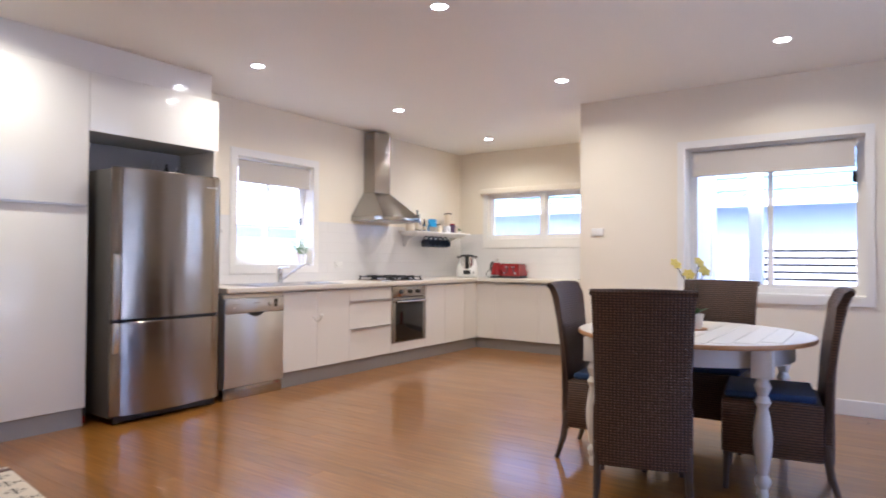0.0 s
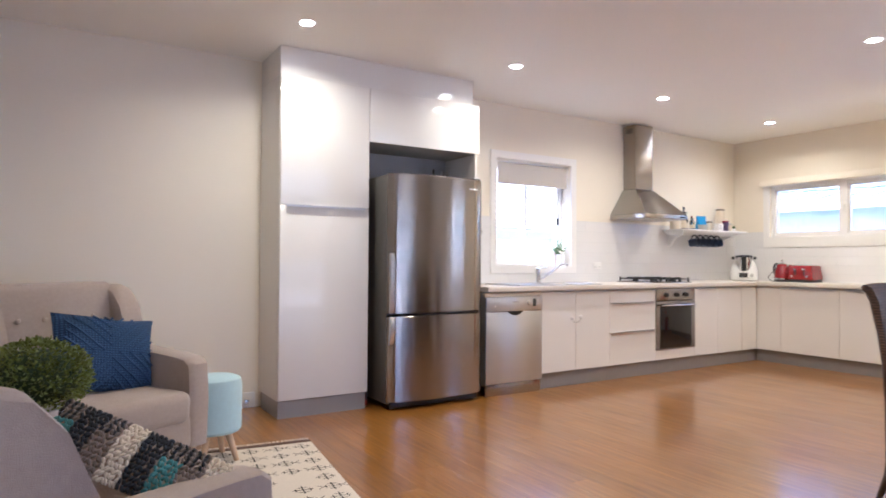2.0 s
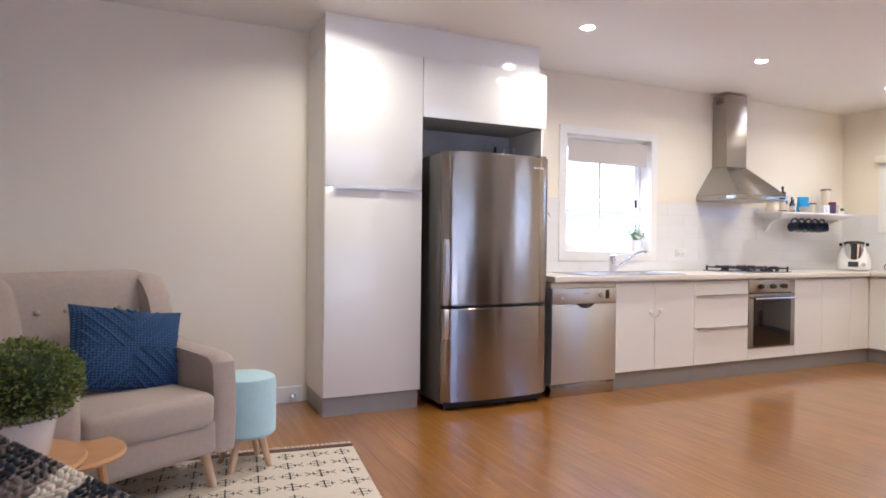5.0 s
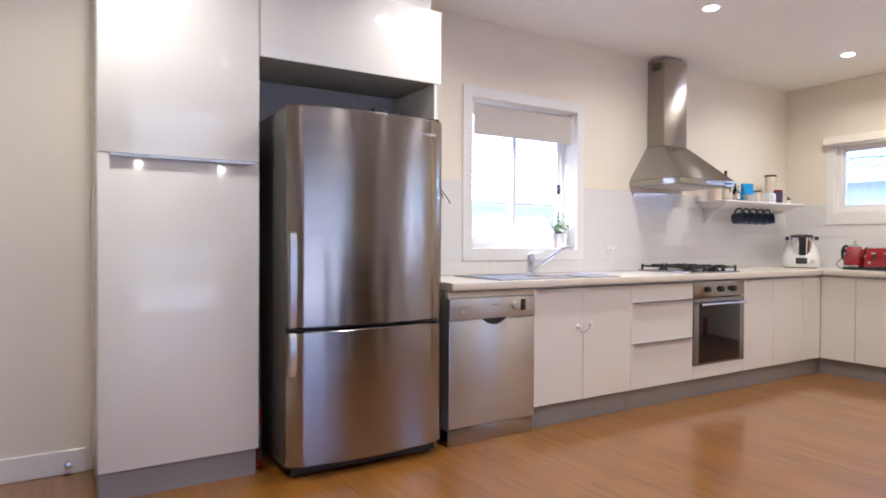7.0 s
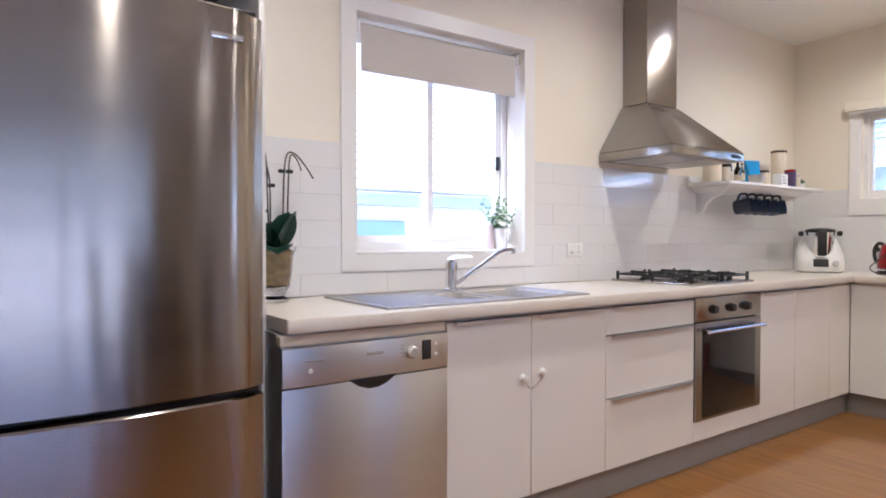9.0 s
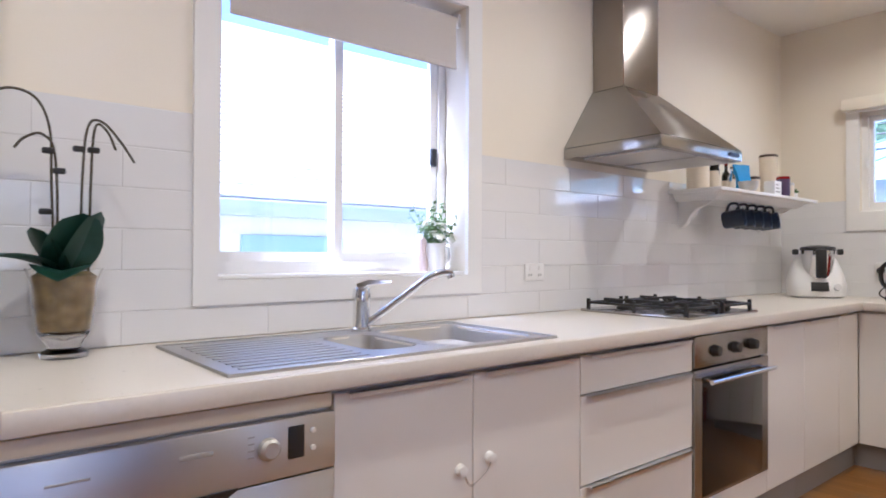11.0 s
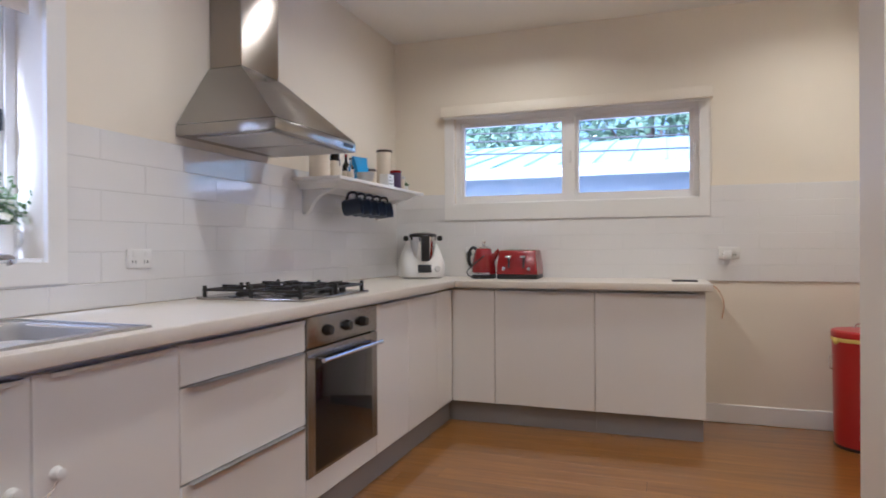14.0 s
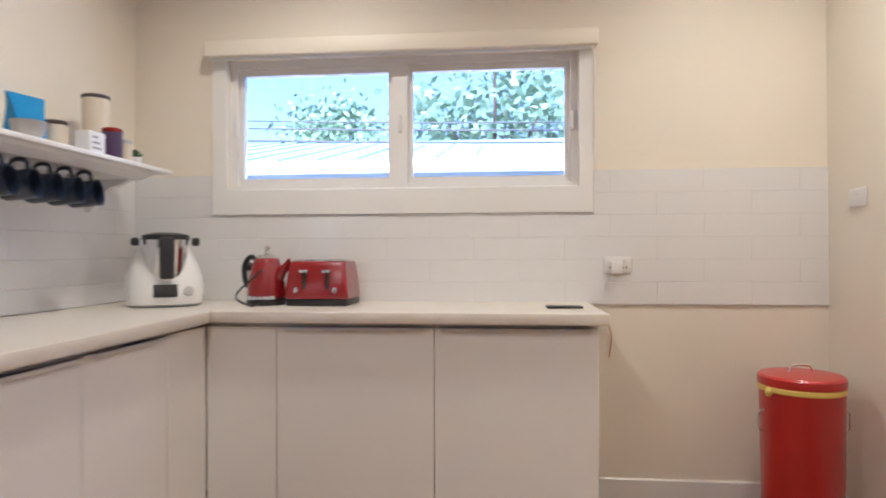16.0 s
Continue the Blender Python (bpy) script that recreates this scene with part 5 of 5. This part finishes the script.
arm1 = armchair(at(-2.84, -1.25, FL, 29) @ Matrix.Diagonal((1.03, 1.03, 0.99, 1)), "grey upholstered wing armchair with a buttoned back")
arm2 = copy_thing(arm1, at(-3.01, -2.96, FL, 122) @ Matrix.Diagonal((0.97, 0.97, 0.925, 1)))
tagged(arm2, "grey upholstered wing armchair seen from behind")


def pillow(w, h, thick, n=14):
    bm = bmesh.new()
    grid = {}
    for side in (1, -1):
        for i in range(n + 1):
            for j in range(n + 1):
                u, v = 2 * i / n - 1, 2 * j / n - 1
                edge = i in (0, n) or j in (0, n)
                if edge and side == -1:
                    grid[side, i, j] = grid[1, i, j]
                    continue
                pinch = 1 - 0.07 * (1 - (1 - abs(u)) ** 0.5 * 1) * 0 - 0.06 * (1 - v * v) * abs(u) ** 3 - 0.0
                pin2 = 1 - 0.06 * (1 - u * u) * abs(v) ** 3
                b = thick * (max(0, (1 - u ** 4) * (1 - v ** 4))) ** 0.6
                grid[side, i, j] = bm.verts.new((u * w / 2 * pinch, side * (0 if edge else b / 2), v * h / 2 * pin2))
        for i in range(n):
            for j in range(n):
                bm.faces.new([grid[side, a, b] for a, b in ((i, j), (i + 1, j), (i + 1, j + 1), (i, j + 1))])
    return soft(bm, 0.006, 6)


cush = thing("cushion", "navy blue patterned square cushion on the armchair", "cushion", at(-2.77, -1.20, FL + 0.622, 22, -20, 9) @ Matrix.Diagonal((1.16, 1, 0.98, 1)))
part("cover", pillow(0.44, 0.40, 0.14), NAVY, cush)
pale = mat("faded blue stitching", (0.028, 0.068, 0.165), 0.9, vary=0.2, scale=40)
for q in range(4):
    for k in range(4):
        d = 0.03 + 0.045 * k
        out = []
        for n_ in range(13):
            v = (n_ - 6) / 6 * (0.195 - d * 0.55)
            u = d + abs(v)
            if u > 0.198:
                continue
            x, z = ((u, v), (v, u), (-u, v), (v, -u))[q]
            a, b = x / 0.22, z / 0.20
            if abs(b) > 0.97:
                continue
            out.append((x, -0.07 * (max(0.0, (1 - a ** 4) * (1 - b ** 4))) ** 0.6 - 0.002, z))
        if len(out) > 2:
            part("stitch_line", tube(out, 0.0055, 5), pale, cush)

# knitted throw cushion, on the near armchair
throw = thing("cushion", "beige cushion with a chunky striped knitted band", "cushion", at(-2.87, -3.06, FL + 0.53, -26, -30, 24))
part("cover", pillow(0.42, 0.32, 0.13), mat("beige cotton", (0.40, 0.29, 0.20), 0.9, vary=0.1, scale=30, bump=0.4), throw)
YARN = [mat("cream yarn", (0.78, 0.69, 0.52), 0.95, vary=0.1, scale=60), mat("charcoal yarn", (0.035, 0.04, 0.05), 0.95, vary=0.3, scale=60),
        mat("teal yarn", (0.10, 0.28, 0.26), 0.95, vary=0.2, scale=60), mat("grey brown yarn", (0.24, 0.19, 0.15), 0.95, vary=0.2, scale=60)]
BANDS = [2, 1, 3, 0, 1, 2, 3, 0]
rnd = random.Random(11)
for side in (-1, 1):
    for k, c in enumerate(BANDS):
        bm = bmesh.new()
        for col in range(6):
            for row in range(12):
                x = -0.215 + (k + (col + 0.5) / 6) * 0.43 / len(BANDS)
                z = 0.165 - 0.0128 * row
                u, v = max(-0.98, min(0.98, x / 0.21)), max(-0.98, min(0.98, z / 0.16))
                y = side * (0.065 * ((1 - u ** 4) * (1 - v ** 4)) ** 0.6 + 0.004)
                join(bm, ball(0.0068, at(x + rnd.uniform(-0.003, 0.003), y, min(z, 0.162), 0, 0, rnd.choice((-32, 32))) @ Matrix.Diagonal((0.75, 0.8, 1.35, 1)), 1))
        ob_ = part("knitted_stripe", bm, [YARN[c], YARN[1], YARN[3]], throw)
        for f in ob_.data.polygons:
            if c in (2, 3) and (f.index // 80) % 3 == 0:
                f.material_index = 1 + (f.index // 240) % 2

# round stool
stool = thing("stool", "pale blue felt stool with splayed wooden legs", "stool", at(-2.24, -1.15, FL) @ Matrix.Diagonal((0.88, 0.88, 1.03, 1)))
part("seat", lathe([(0, 0.16), (0.155, 0.16), (0.168, 0.175), (0.17, 0.40), (0.16, 0.435), (0.13, 0.447), (0, 0.45)], 40), STOOLBLUE, stool)
for a in (45, 135, 225, 315):
    ca, sa = math.cos(radians(a + 10)), math.sin(radians(a + 10))
    part("leg", tube([(0.09 * ca, 0.09 * sa, 0.165), (0.155 * ca, 0.155 * sa, 0.0)], 0.02, 10, [0.024, 0.015]), LEGWOOD, stool)


def side_table(x, y, r, h, label):
    t = thing("side_table", label, "side table", at(x, y, FL), "nesting side tables")
    part("tabletop", lathe([(0, h - 0.022), (r - 0.006, h - 0.022), (r, h - 0.011), (r - 0.006, h), (0, h)], 44), TABLEWOOD, t)
    for a in (30, 150, 270):
        ca, sa = math.cos(radians(a)), math.sin(radians(a))
        part("leg", tube([(r * 0.6 * ca, r * 0.6 * sa, h - 0.02), (r * 0.85 * ca, r * 0.85 * sa, 0)], 0.015, 8, [0.018, 0.012]), TABLEWOOD, t)
    return t


side_table(-3.10, -2.10, 0.245, 0.44, "round honey wood side table")
side_table(-2.95, -1.83, 0.20, 0.37, "smaller round honey wood side table")
topi = thing("topiary_plant", "clipped green topiary ball in a white pot", "plant", at(-3.045, -2.10, FL + 0.44) @ Matrix.Diagonal((0.92, 0.92, 0.86, 1)))
part("pot", lathe([(0, 0), (0.075, 0), (0.095, 0.02), (0.116, 0.155), (0.109, 0.155), (0, 0.13)], 32), CERAMIC, topi)
# solid core, its dark green stands in for shade deep between the leaves
core = part("shade_core", ball(0.145, at(0, 0, 0.275) @ Matrix.Diagonal((1.1, 1.1, 0.82, 1)), 3), mat("foliage inner shade", (0.02, 0.04, 0.012), 0.9), topi)
rnd = random.Random(3)
verts, faces = [], []
for k in range(5200):
    d = Vector((rnd.gauss(0, 1), rnd.gauss(0, 1), rnd.gauss(0, 1))).normalized()
    if d.z < -0.75:
        continue
    r = rnd.uniform(0.86, 1.06) * (1 + 0.05 * noise.noise(d * 4))
    p = Vector((d.x * 0.185 * r, d.y * 0.185 * r, 0.275 + d.z * 0.15 * r))
    q = (d + 0.9 * Vector((rnd.uniform(-1, 1), rnd.uniform(-1, 1), rnd.uniform(-0.4, 1)))).normalized()
    side = q.cross(Vector((rnd.uniform(-1, 1), rnd.uniform(-1, 1), rnd.uniform(-1, 1)))).normalized()
    l, w = rnd.uniform(0.012, 0.02), rnd.uniform(0.004, 0.006)
    i = len(verts)
    verts += [p, p + q * l * 0.5 + side * w, p + q * l, p + q * l * 0.5 - side * w]
    faces.append((i, i + 1, i + 2, i + 3))
me = bpy.data.meshes.new("leaves")
me.from_pydata(verts, [], faces)
lm = mat("boxwood leaf", (0.15, 0.18, 0.03), 0.5, vary=0.55, scale=60)
me.materials.append(lm)
lv = new("leaves", me)
lv.parent = topi
tagged(lv, "small green leaves", kind="stuff")

# dark console with a frame by the west wall
con = thing("console_table", "low dark wooden console by the wall", "console", at(-3.30, -1.72, FL))
part("top", bx(-0.18, -0.30, 0.56, 0.18, 0.30, 0.60, 0.004), DARKWOOD, con)
for sx in (-1, 1):
    for sy in (-1, 1):
        part("leg", bx(sx * 0.155 - 0.02, sy * 0.27 - 0.02, 0, sx * 0.155 + 0.02, sy * 0.27 + 0.02, 0.56, 0.003), DARKWOOD, con)
fr = thing("photo_frame", "dark wooden photo frame leaning on the console", "photo frame", at(-3.36, -1.60, FL + 0.60, -50, -14))
part("frame", slab((-0.07, 0.07), (0, 0.19), [(-0.05, 0.05, 0.02, 0.17)], -0.01, 0.01, "xzy"), DARKWOOD, fr, smooth=False)
part("print", bx(-0.05, -0.004, 0.02, 0.05, 0.0, 0.17), CERAMIC, fr, "pale blank print", smooth=False)
solo("bowl", lathe([(0, 0), (0.05, 0), (0.11, 0.03), (0.15, 0.075), (0.145, 0.078), (0.1, 0.036), (0, 0.012)], 28, at(-3.33, -1.88, FL + 0.60)), DARKWOOD, "dark turned wooden bowl on the console", "bowl")

# rug
rug = thing("rug", "off-white flatweave rug with charcoal marks and fringe", "rug", at(-1.655, -1.045, FL, -7))
RW, RL = 1.60, 2.3
part("field", bx(-RW, -RL, 0.0, 0.0, -0.05, 0.008, 0.003), RUGBASE, rug)
part("border", bx(-RW, -0.048, 0.0, 0.0, 0.0, 0.009, 0.003), RUGBAND, rug, "dark brown end border")
rnd = random.Random(8)
fr_ = bmesh.new()
for k in range(130):
    x = -RW + RW * (k + 0.5) / 130
    a = rnd.uniform(-0.008, 0.008)
    join(fr_, tube([(x, -0.002, 0.006), (x + a * 0.5, 0.02, 0.009), (x + a, 0.042 + rnd.uniform(-0.006, 0.006), 0.003)], 0.0042, 5, [0.003, 0.0045, 0.0035]))
part("fringe", fr_, RUGBASE, rug, "cream knotted fringe")
ink = bmesh.new()


def dash(x0, y0, x1, y1, w=0.007):
    d = Vector((x1 - x0, y1 - y0, 0))
    n_ = Vector((-d.y, d.x, 0)).normalized() * w / 2
    z = Vector((0, 0, 0.0088))
    a, b = Vector((x0, y0, 0)) + z, Vector((x1, y1, 0)) + z
    ink.faces.new([ink.verts.new(p) for p in (a - n_, b - n_, b + n_, a + n_)])


for i in range(11):
    for j in range(16):
        cx, cy = -RW + 0.075 + 0.145 * i, -0.13 - 0.14 * j
        if rnd.random() < 0.06:
            continue
        s = 0.05
        dash(cx, cy - s, cx, cy + s)
        dash(cx - s, cy, cx + s, cy, 0.006)
        for q in (-1, 1):
            dash(cx - 0.024, cy + q * 0.03, cx + 0.024, cy + q * 0.03, 0.006)
            dash(cx + q * 0.034, cy - 0.02, cx + q * 0.034, cy + 0.02, 0.006)
            if (i + j) % 2:
                dash(cx + q * s, cy + 0.0, cx + q * (s + 0.024), cy + 0.026, 0.005)
                dash(cx + q * s, cy - 0.0, cx + q * (s + 0.024), cy - 0.026, 0.005)
part("woven_motif", ink, RUGINK, rug, "charcoal woven motif", smooth=False)


# ---- outdoors ----
GROUND = mat("pale paving", (0.40, 0.38, 0.34), 0.9, vary=0.3, scale=1.0)
WEATHER = mat("white weatherboard", (0.74, 0.74, 0.72), 0.6, vary=0.04)
ROOFTILE = mat("pale roof tile", (0.66, 0.62, 0.57), 0.7, vary=0.15, scale=8)
ROOFTIN = mat("pale green roof sheet", (0.27, 0.38, 0.38), 0.45, vary=0.06, scale=2)
GUTTER = mat("blue grey gutter", (0.40, 0.44, 0.48), 0.4)
FENCE = mat("weathered fence slat", (0.45, 0.42, 0.38), 0.7, vary=0.15, scale=4)
FOLIAGE = mat("tree leaf", (0.16, 0.25, 0.15), 0.5, vary=0.3, scale=3)
TRUNK = mat("tree bark", (0.12, 0.09, 0.07), 0.9, vary=0.3, scale=8)
structure("ground", slab((-400, 400), (-400, 400), [], -0.7, -0.6, "xyz"), GROUND, "open garden ground round the house", "ground")

# neighbour to the north, with a tiled roof
nb = thing("neighbour_house", "white weatherboard house with a pale tiled roof", "house", at(3, 8, -0.6))
part("wall", bx(-7, 4.6, -0.6, 12, 13.6, 1.60, 0), WEATHER, nb, world=True, smooth=False)
part("gutter", bx(-7.3, 4.10, 1.52, 12.3, 4.25, 1.68, 0.02), GUTTER, nb, "blue grey gutter", world=True)
rf = part("roof", loft([[(-7.3, 4.25, 1.62), (12.3, 4.25, 1.62), (12.3, 4.25, 1.70), (-7.3, 4.25, 1.70)], [(-7.3, 14.0, 6.98), (12.3, 14.0, 6.98), (12.3, 14.0, 7.06), (-7.3, 14.0, 7.06)]]), ROOFTILE, nb, world=True, smooth=False)
sl = math.atan2(2.28, 4.15)
course = bx(-9.8, -0.16, 0.0, 9.8, 0.17, 0.03, 0.008, 1)
cm = bpy.data.meshes.new("tile_course")
course.to_mesh(cm)
course.free()
cm.materials.append(ROOFTILE)
for k in range(36):
    o = new("tile_course", cm)
    o.parent = rf
    o.matrix_basis = nb.matrix_basis.inverted() @ at(2.5, 4.38 + 0.268 * k, 1.775 + 0.1473 * k, 0, math.degrees(sl) - 4)
part("window", bx(2.4, 4.56, 0.55, 3.6, 4.61, 1.35, 0.01), mat("neighbour window", (0.35, 0.50, 0.52), 0.1), nb, "pale green window", world=True)

# low shed with a sheet-metal roof to the east
shed = thing("garage", "long garage with a pale green sheet-metal roof", "garage", at(12, -2, -0.6))
part("wall", bx(9.2, -12, -0.6, 13, 8, 2.15, 0), mat("grey cladding", (0.40, 0.46, 0.55), 0.6, vary=0.05), shed, world=True, smooth=False)
rs = part("roof", loft([[(8.8, -12.3, 2.20), (8.8, 8.3, 2.14), (8.8, 8.3, 2.22), (8.8, -12.3, 2.28)], [(13.6, -12.3, 3.28), (13.6, 8.3, 3.22), (13.6, 8.3, 3.30), (13.6, -12.3, 3.36)]]), ROOFTIN, shed, world=True, smooth=False)
part("gutter", bx(8.7, -12.3, 2.08, 8.82, 8.3, 2.2, 0.02), WEATHER, shed, world=True)
rib = bx(0, -0.02, 0, 4.85, 0.02, 0.03, 0.008, 1)
rm = bpy.data.meshes.new("roof_rib")
rib.to_mesh(rm)
rib.free()
rm.materials.append(ROOFTIN)
for k in range(40):
    o = new("roof_rib", rm)
    o.parent = rs
    o.matrix_basis = shed.matrix_basis.inverted() @ at(8.8, -11.5 + 0.48 * k, 2.275 - 0.003 * 0.48 * k, 0, 0, -math.degrees(math.atan2(1.08, 4.8)))
for k, z in enumerate((2.42, 2.75, 3.05)):
    solo("power_line", tube(arc([(8.4 + k, -14, z + 0.3), (8.2 + k, -4, z - 0.12), (8.0 + k, 6, z + 0.1)], 8), 0.012, 5), BLACK, "thin black overhead power line", "cable", "power lines")


def tree(x, y, h, r, seed, label):
    rnd = random.Random(seed)
    t = thing("tree", label, "tree", at(x, y, -0.6))
    part("trunk", tube([(0, 0, 0), (0.1, 0.05, h * 0.3), (0.0, 0.15, h * 0.6)], 0.2, 10, [0.22, 0.17, 0.1]), TRUNK, t)
    centres = []
    for k in range(9):
        a, e = k * 2.4 + rnd.uniform(-0.4, 0.4), rnd.uniform(0.35, 0.95)
        tip = Vector((r * 0.75 * math.cos(a) * rnd.uniform(0.5, 1), r * 0.75 * math.sin(a) * rnd.uniform(0.5, 1), h * e))
        part("limb", tube([(0.05, 0.08, h * 0.35), tuple(tip * 0.6 + Vector((0, 0, h * 0.15))), tuple(tip)], 0.05, 6, [0.09, 0.05, 0.015]), TRUNK, t)
        centres.append(tip)
    vs, fs = [], []
    for k in range(2600):
        c = rnd.choice(centres)
        p = c + Vector((rnd.gauss(0, 1), rnd.gauss(0, 1), rnd.gauss(0, 0.8))) * r * 0.24
        a = Vector((rnd.uniform(-1, 1), rnd.uniform(-1, 1), rnd.uniform(-1, 1))).normalized()
        b = a.cross(Vector((rnd.uniform(-1, 1), rnd.uniform(-1, 1), rnd.uniform(-1, 1)))).normalized()
        l, w = rnd.uniform(0.22, 0.40), rnd.uniform(0.07, 0.13)
        i = len(vs)
        vs += [p, p + a * l * 0.5 + b * w, p + a * l, p + a * l * 0.5 - b * w]
        fs.append((i, i + 1, i + 2, i + 3))
    me = bpy.data.meshes.new("crown")
    me.from_pydata(vs, [], fs)
    me.materials.append(FOLIAGE)
    o = new("crown", me)
    o.parent = t
    tagged(o, "loose green leaves", kind="stuff")


tree(20.5, -1.6, 9.0, 3.2, 1, "broad green tree behind the garage")
tree(27.0, 4.6, 8.0, 2.6, 2, "green tree behind the garage")
tree(21.0, -12.0, 7.5, 3.4, 4, "tall green tree beyond the fence")

# slatted fence and a white cottage to the east of the dining window
fence = thing("slat_fence", "weathered horizontal slat fence outside the dining window", "fence", at(5.2, -6.6, -0.6))
slat = bx(-0.012, -3.0, 0, 0.012, 3.0, 0.058, 0.003, 1)
sm = bpy.data.meshes.new("slat")
slat.to_mesh(sm)
slat.free()
sm.materials.append(FENCE)
for k in range(23):
    o = new("slat", sm)
    o.parent = fence
    o.matrix_basis = at(0, 0, 0.05 + 0.083 * k)
# added near-black board, stands in for the shade in the slat gaps
part("gap_shade_board", bx(0.013, -3.0, 0.02, 0.03, 3.0, 1.88), mat("fence gap shade", (0.03, 0.028, 0.026), 0.9), fence, "added dark board for the shade between slats", smooth=False)
for y in (-2.9, -0.9, 1.1, 2.95):
    part("post", bx(0.0305, y - 0.045, 0, 0.12, y + 0.045, 1.94, 0.004), FENCE, fence)
cot = thing("neighbour_house", "white cottage beyond the slat fence", "house", at(13, -11, -0.6))
part("wall", bx(11.0, -16, -0.6, 16, -6.8, 2.35, 0), WEATHER, cot, world=True, smooth=False)
part("roof", loft([[(10.5, -16.4, 2.35), (16.5, -16.4, 2.35), (16.5, -6.4, 2.35), (10.5, -6.4, 2.35)], [(13.0, -14, 3.3), (14.0, -14, 3.3), (14.0, -8.5, 3.3), (13.0, -8.5, 3.3)]]), ROOFTIN, cot, world=True, smooth=False)
post = thing("verandah_post", "white square verandah post outside the window", "post", at(3.6, -3.86, -0.6))
part("shaft", bx(-0.06, -0.06, 0, 0.06, 0.06, 3.4, 0.006), WEATHER, post)
part("base_block", bx(-0.08, -0.08, 0, 0.08, 0.08, 0.18, 0.006), WEATHER, post)


# ---- wall tiles and floor boards, piece by piece ----
def tile_mesh(name, w, h):
    bm = bx(-w / 2, -0.007, -h / 2, w / 2, 0, h / 2, 0.0013, 1)
    me = bpy.data.meshes.new(name)
    bm.to_mesh(me)
    bm.free()
    me.materials.append(TILE)
    return me


TILES = {}
ROWS = [(0.906, 0.992), (0.994, 1.100), (1.102, 1.208), (1.210, 1.316), (1.318, 1.424), (1.426, 1.532)]


ROWS_EAST = [(0.895 + 0.0985 * k, 0.992 + 0.0985 * k) for k in range(6)]


def tile_wall(parent, m, length, keep_out, start=0.0, rows=ROWS):
    for r, (z0, z1) in enumerate(rows):
        u = start - (0.20 if r % 2 else 0.0)
        while u < length:
            a, b = max(u, 0.0) + 0.0006, min(u + 0.40, length) - 0.0006
            u += 0.40
            if b - a < 0.02:
                continue
            spans = [(a, b)]
            for k0, k1, kz0, kz1 in keep_out:
                if z1 > kz0 and z0 < kz1:
                    spans = [s for a_, b_ in spans for s in ((a_, min(b_, k0)), (max(a_, k1), b_)) if s[1] - s[0] > 0.012]
            for a_, b_ in spans:
                zz1 = z1
                key = (round(b_ - a_, 3), round(zz1 - z0, 3))
                if key not in TILES:
                    TILES[key] = tile_mesh("tile", *key)
                o = new("tile", TILES[key])
                o.parent = parent
                o.matrix_basis = m @ at((a_ + b_) / 2, 0, (z0 + zz1) / 2)


tile_wall(wall_north, at(-0.0185, -0.0035, 0), XE - 0.013 + 0.0185, [(0.459 + 0.0185, 1.546 + 0.0185, 0.999, 3)], -0.1)
tile_wall(wall_east, at(XE - 0.0035, -0.012, 0, -90), -YA - 0.012, [(0.389 - 0.012, 2.141 - 0.012, 1.302, 3)], rows=ROWS_EAST)
gn = slab((-0.0185, XE), (0.905, 1.533), [(0.46, 1.545, 0.9995, 1.533)], -0.0093, -0.0003, "xzy")
o = part("grout_bed", gn, GROUT, wall_north, smooth=False)
o = part("grout_bed", slab((YA, 0.0), (0.893, 1.487), [(-2.14, -0.39, 1.303, 1.487)], XE - 0.0093, XE - 0.0003, "yzx"), GROUT, wall_east, smooth=False)

floor = bpy.data.objects["floor"]
rnd = random.Random(21)
BOARD = 0.13
boards = {}
count = 0
x = XW
while x < XE:
    w = min(BOARD, XE - x)
    south = YS if x < XC + 0.2 else YA
    y = south - rnd.uniform(0, 1.6)
    while y < 0:
        length = rnd.choice((2.4, 2.7, 3.0, 3.3))
        a, b = max(y, south), min(y + length, 0.0)
        y += length
        if b - a < 0.05:
            continue
        key = (round(w, 3), round(b - a, 2))
        if key not in boards:
            bm = bx(0.0002, 0.0002, -0.004, key[0] - 0.0002, key[1] - 0.0002, 0, 0.0006, 1)
            me = bpy.data.meshes.new("floor_board")
            bm.to_mesh(me)
            bm.free()
            me.materials.append(FLOORWOOD)
            boards[key] = me
        o = new("floor_board", boards[key])
        o.parent = floor
        o.matrix_basis = Matrix.Translation((x, a, FL))
        count += 1
    x += BOARD
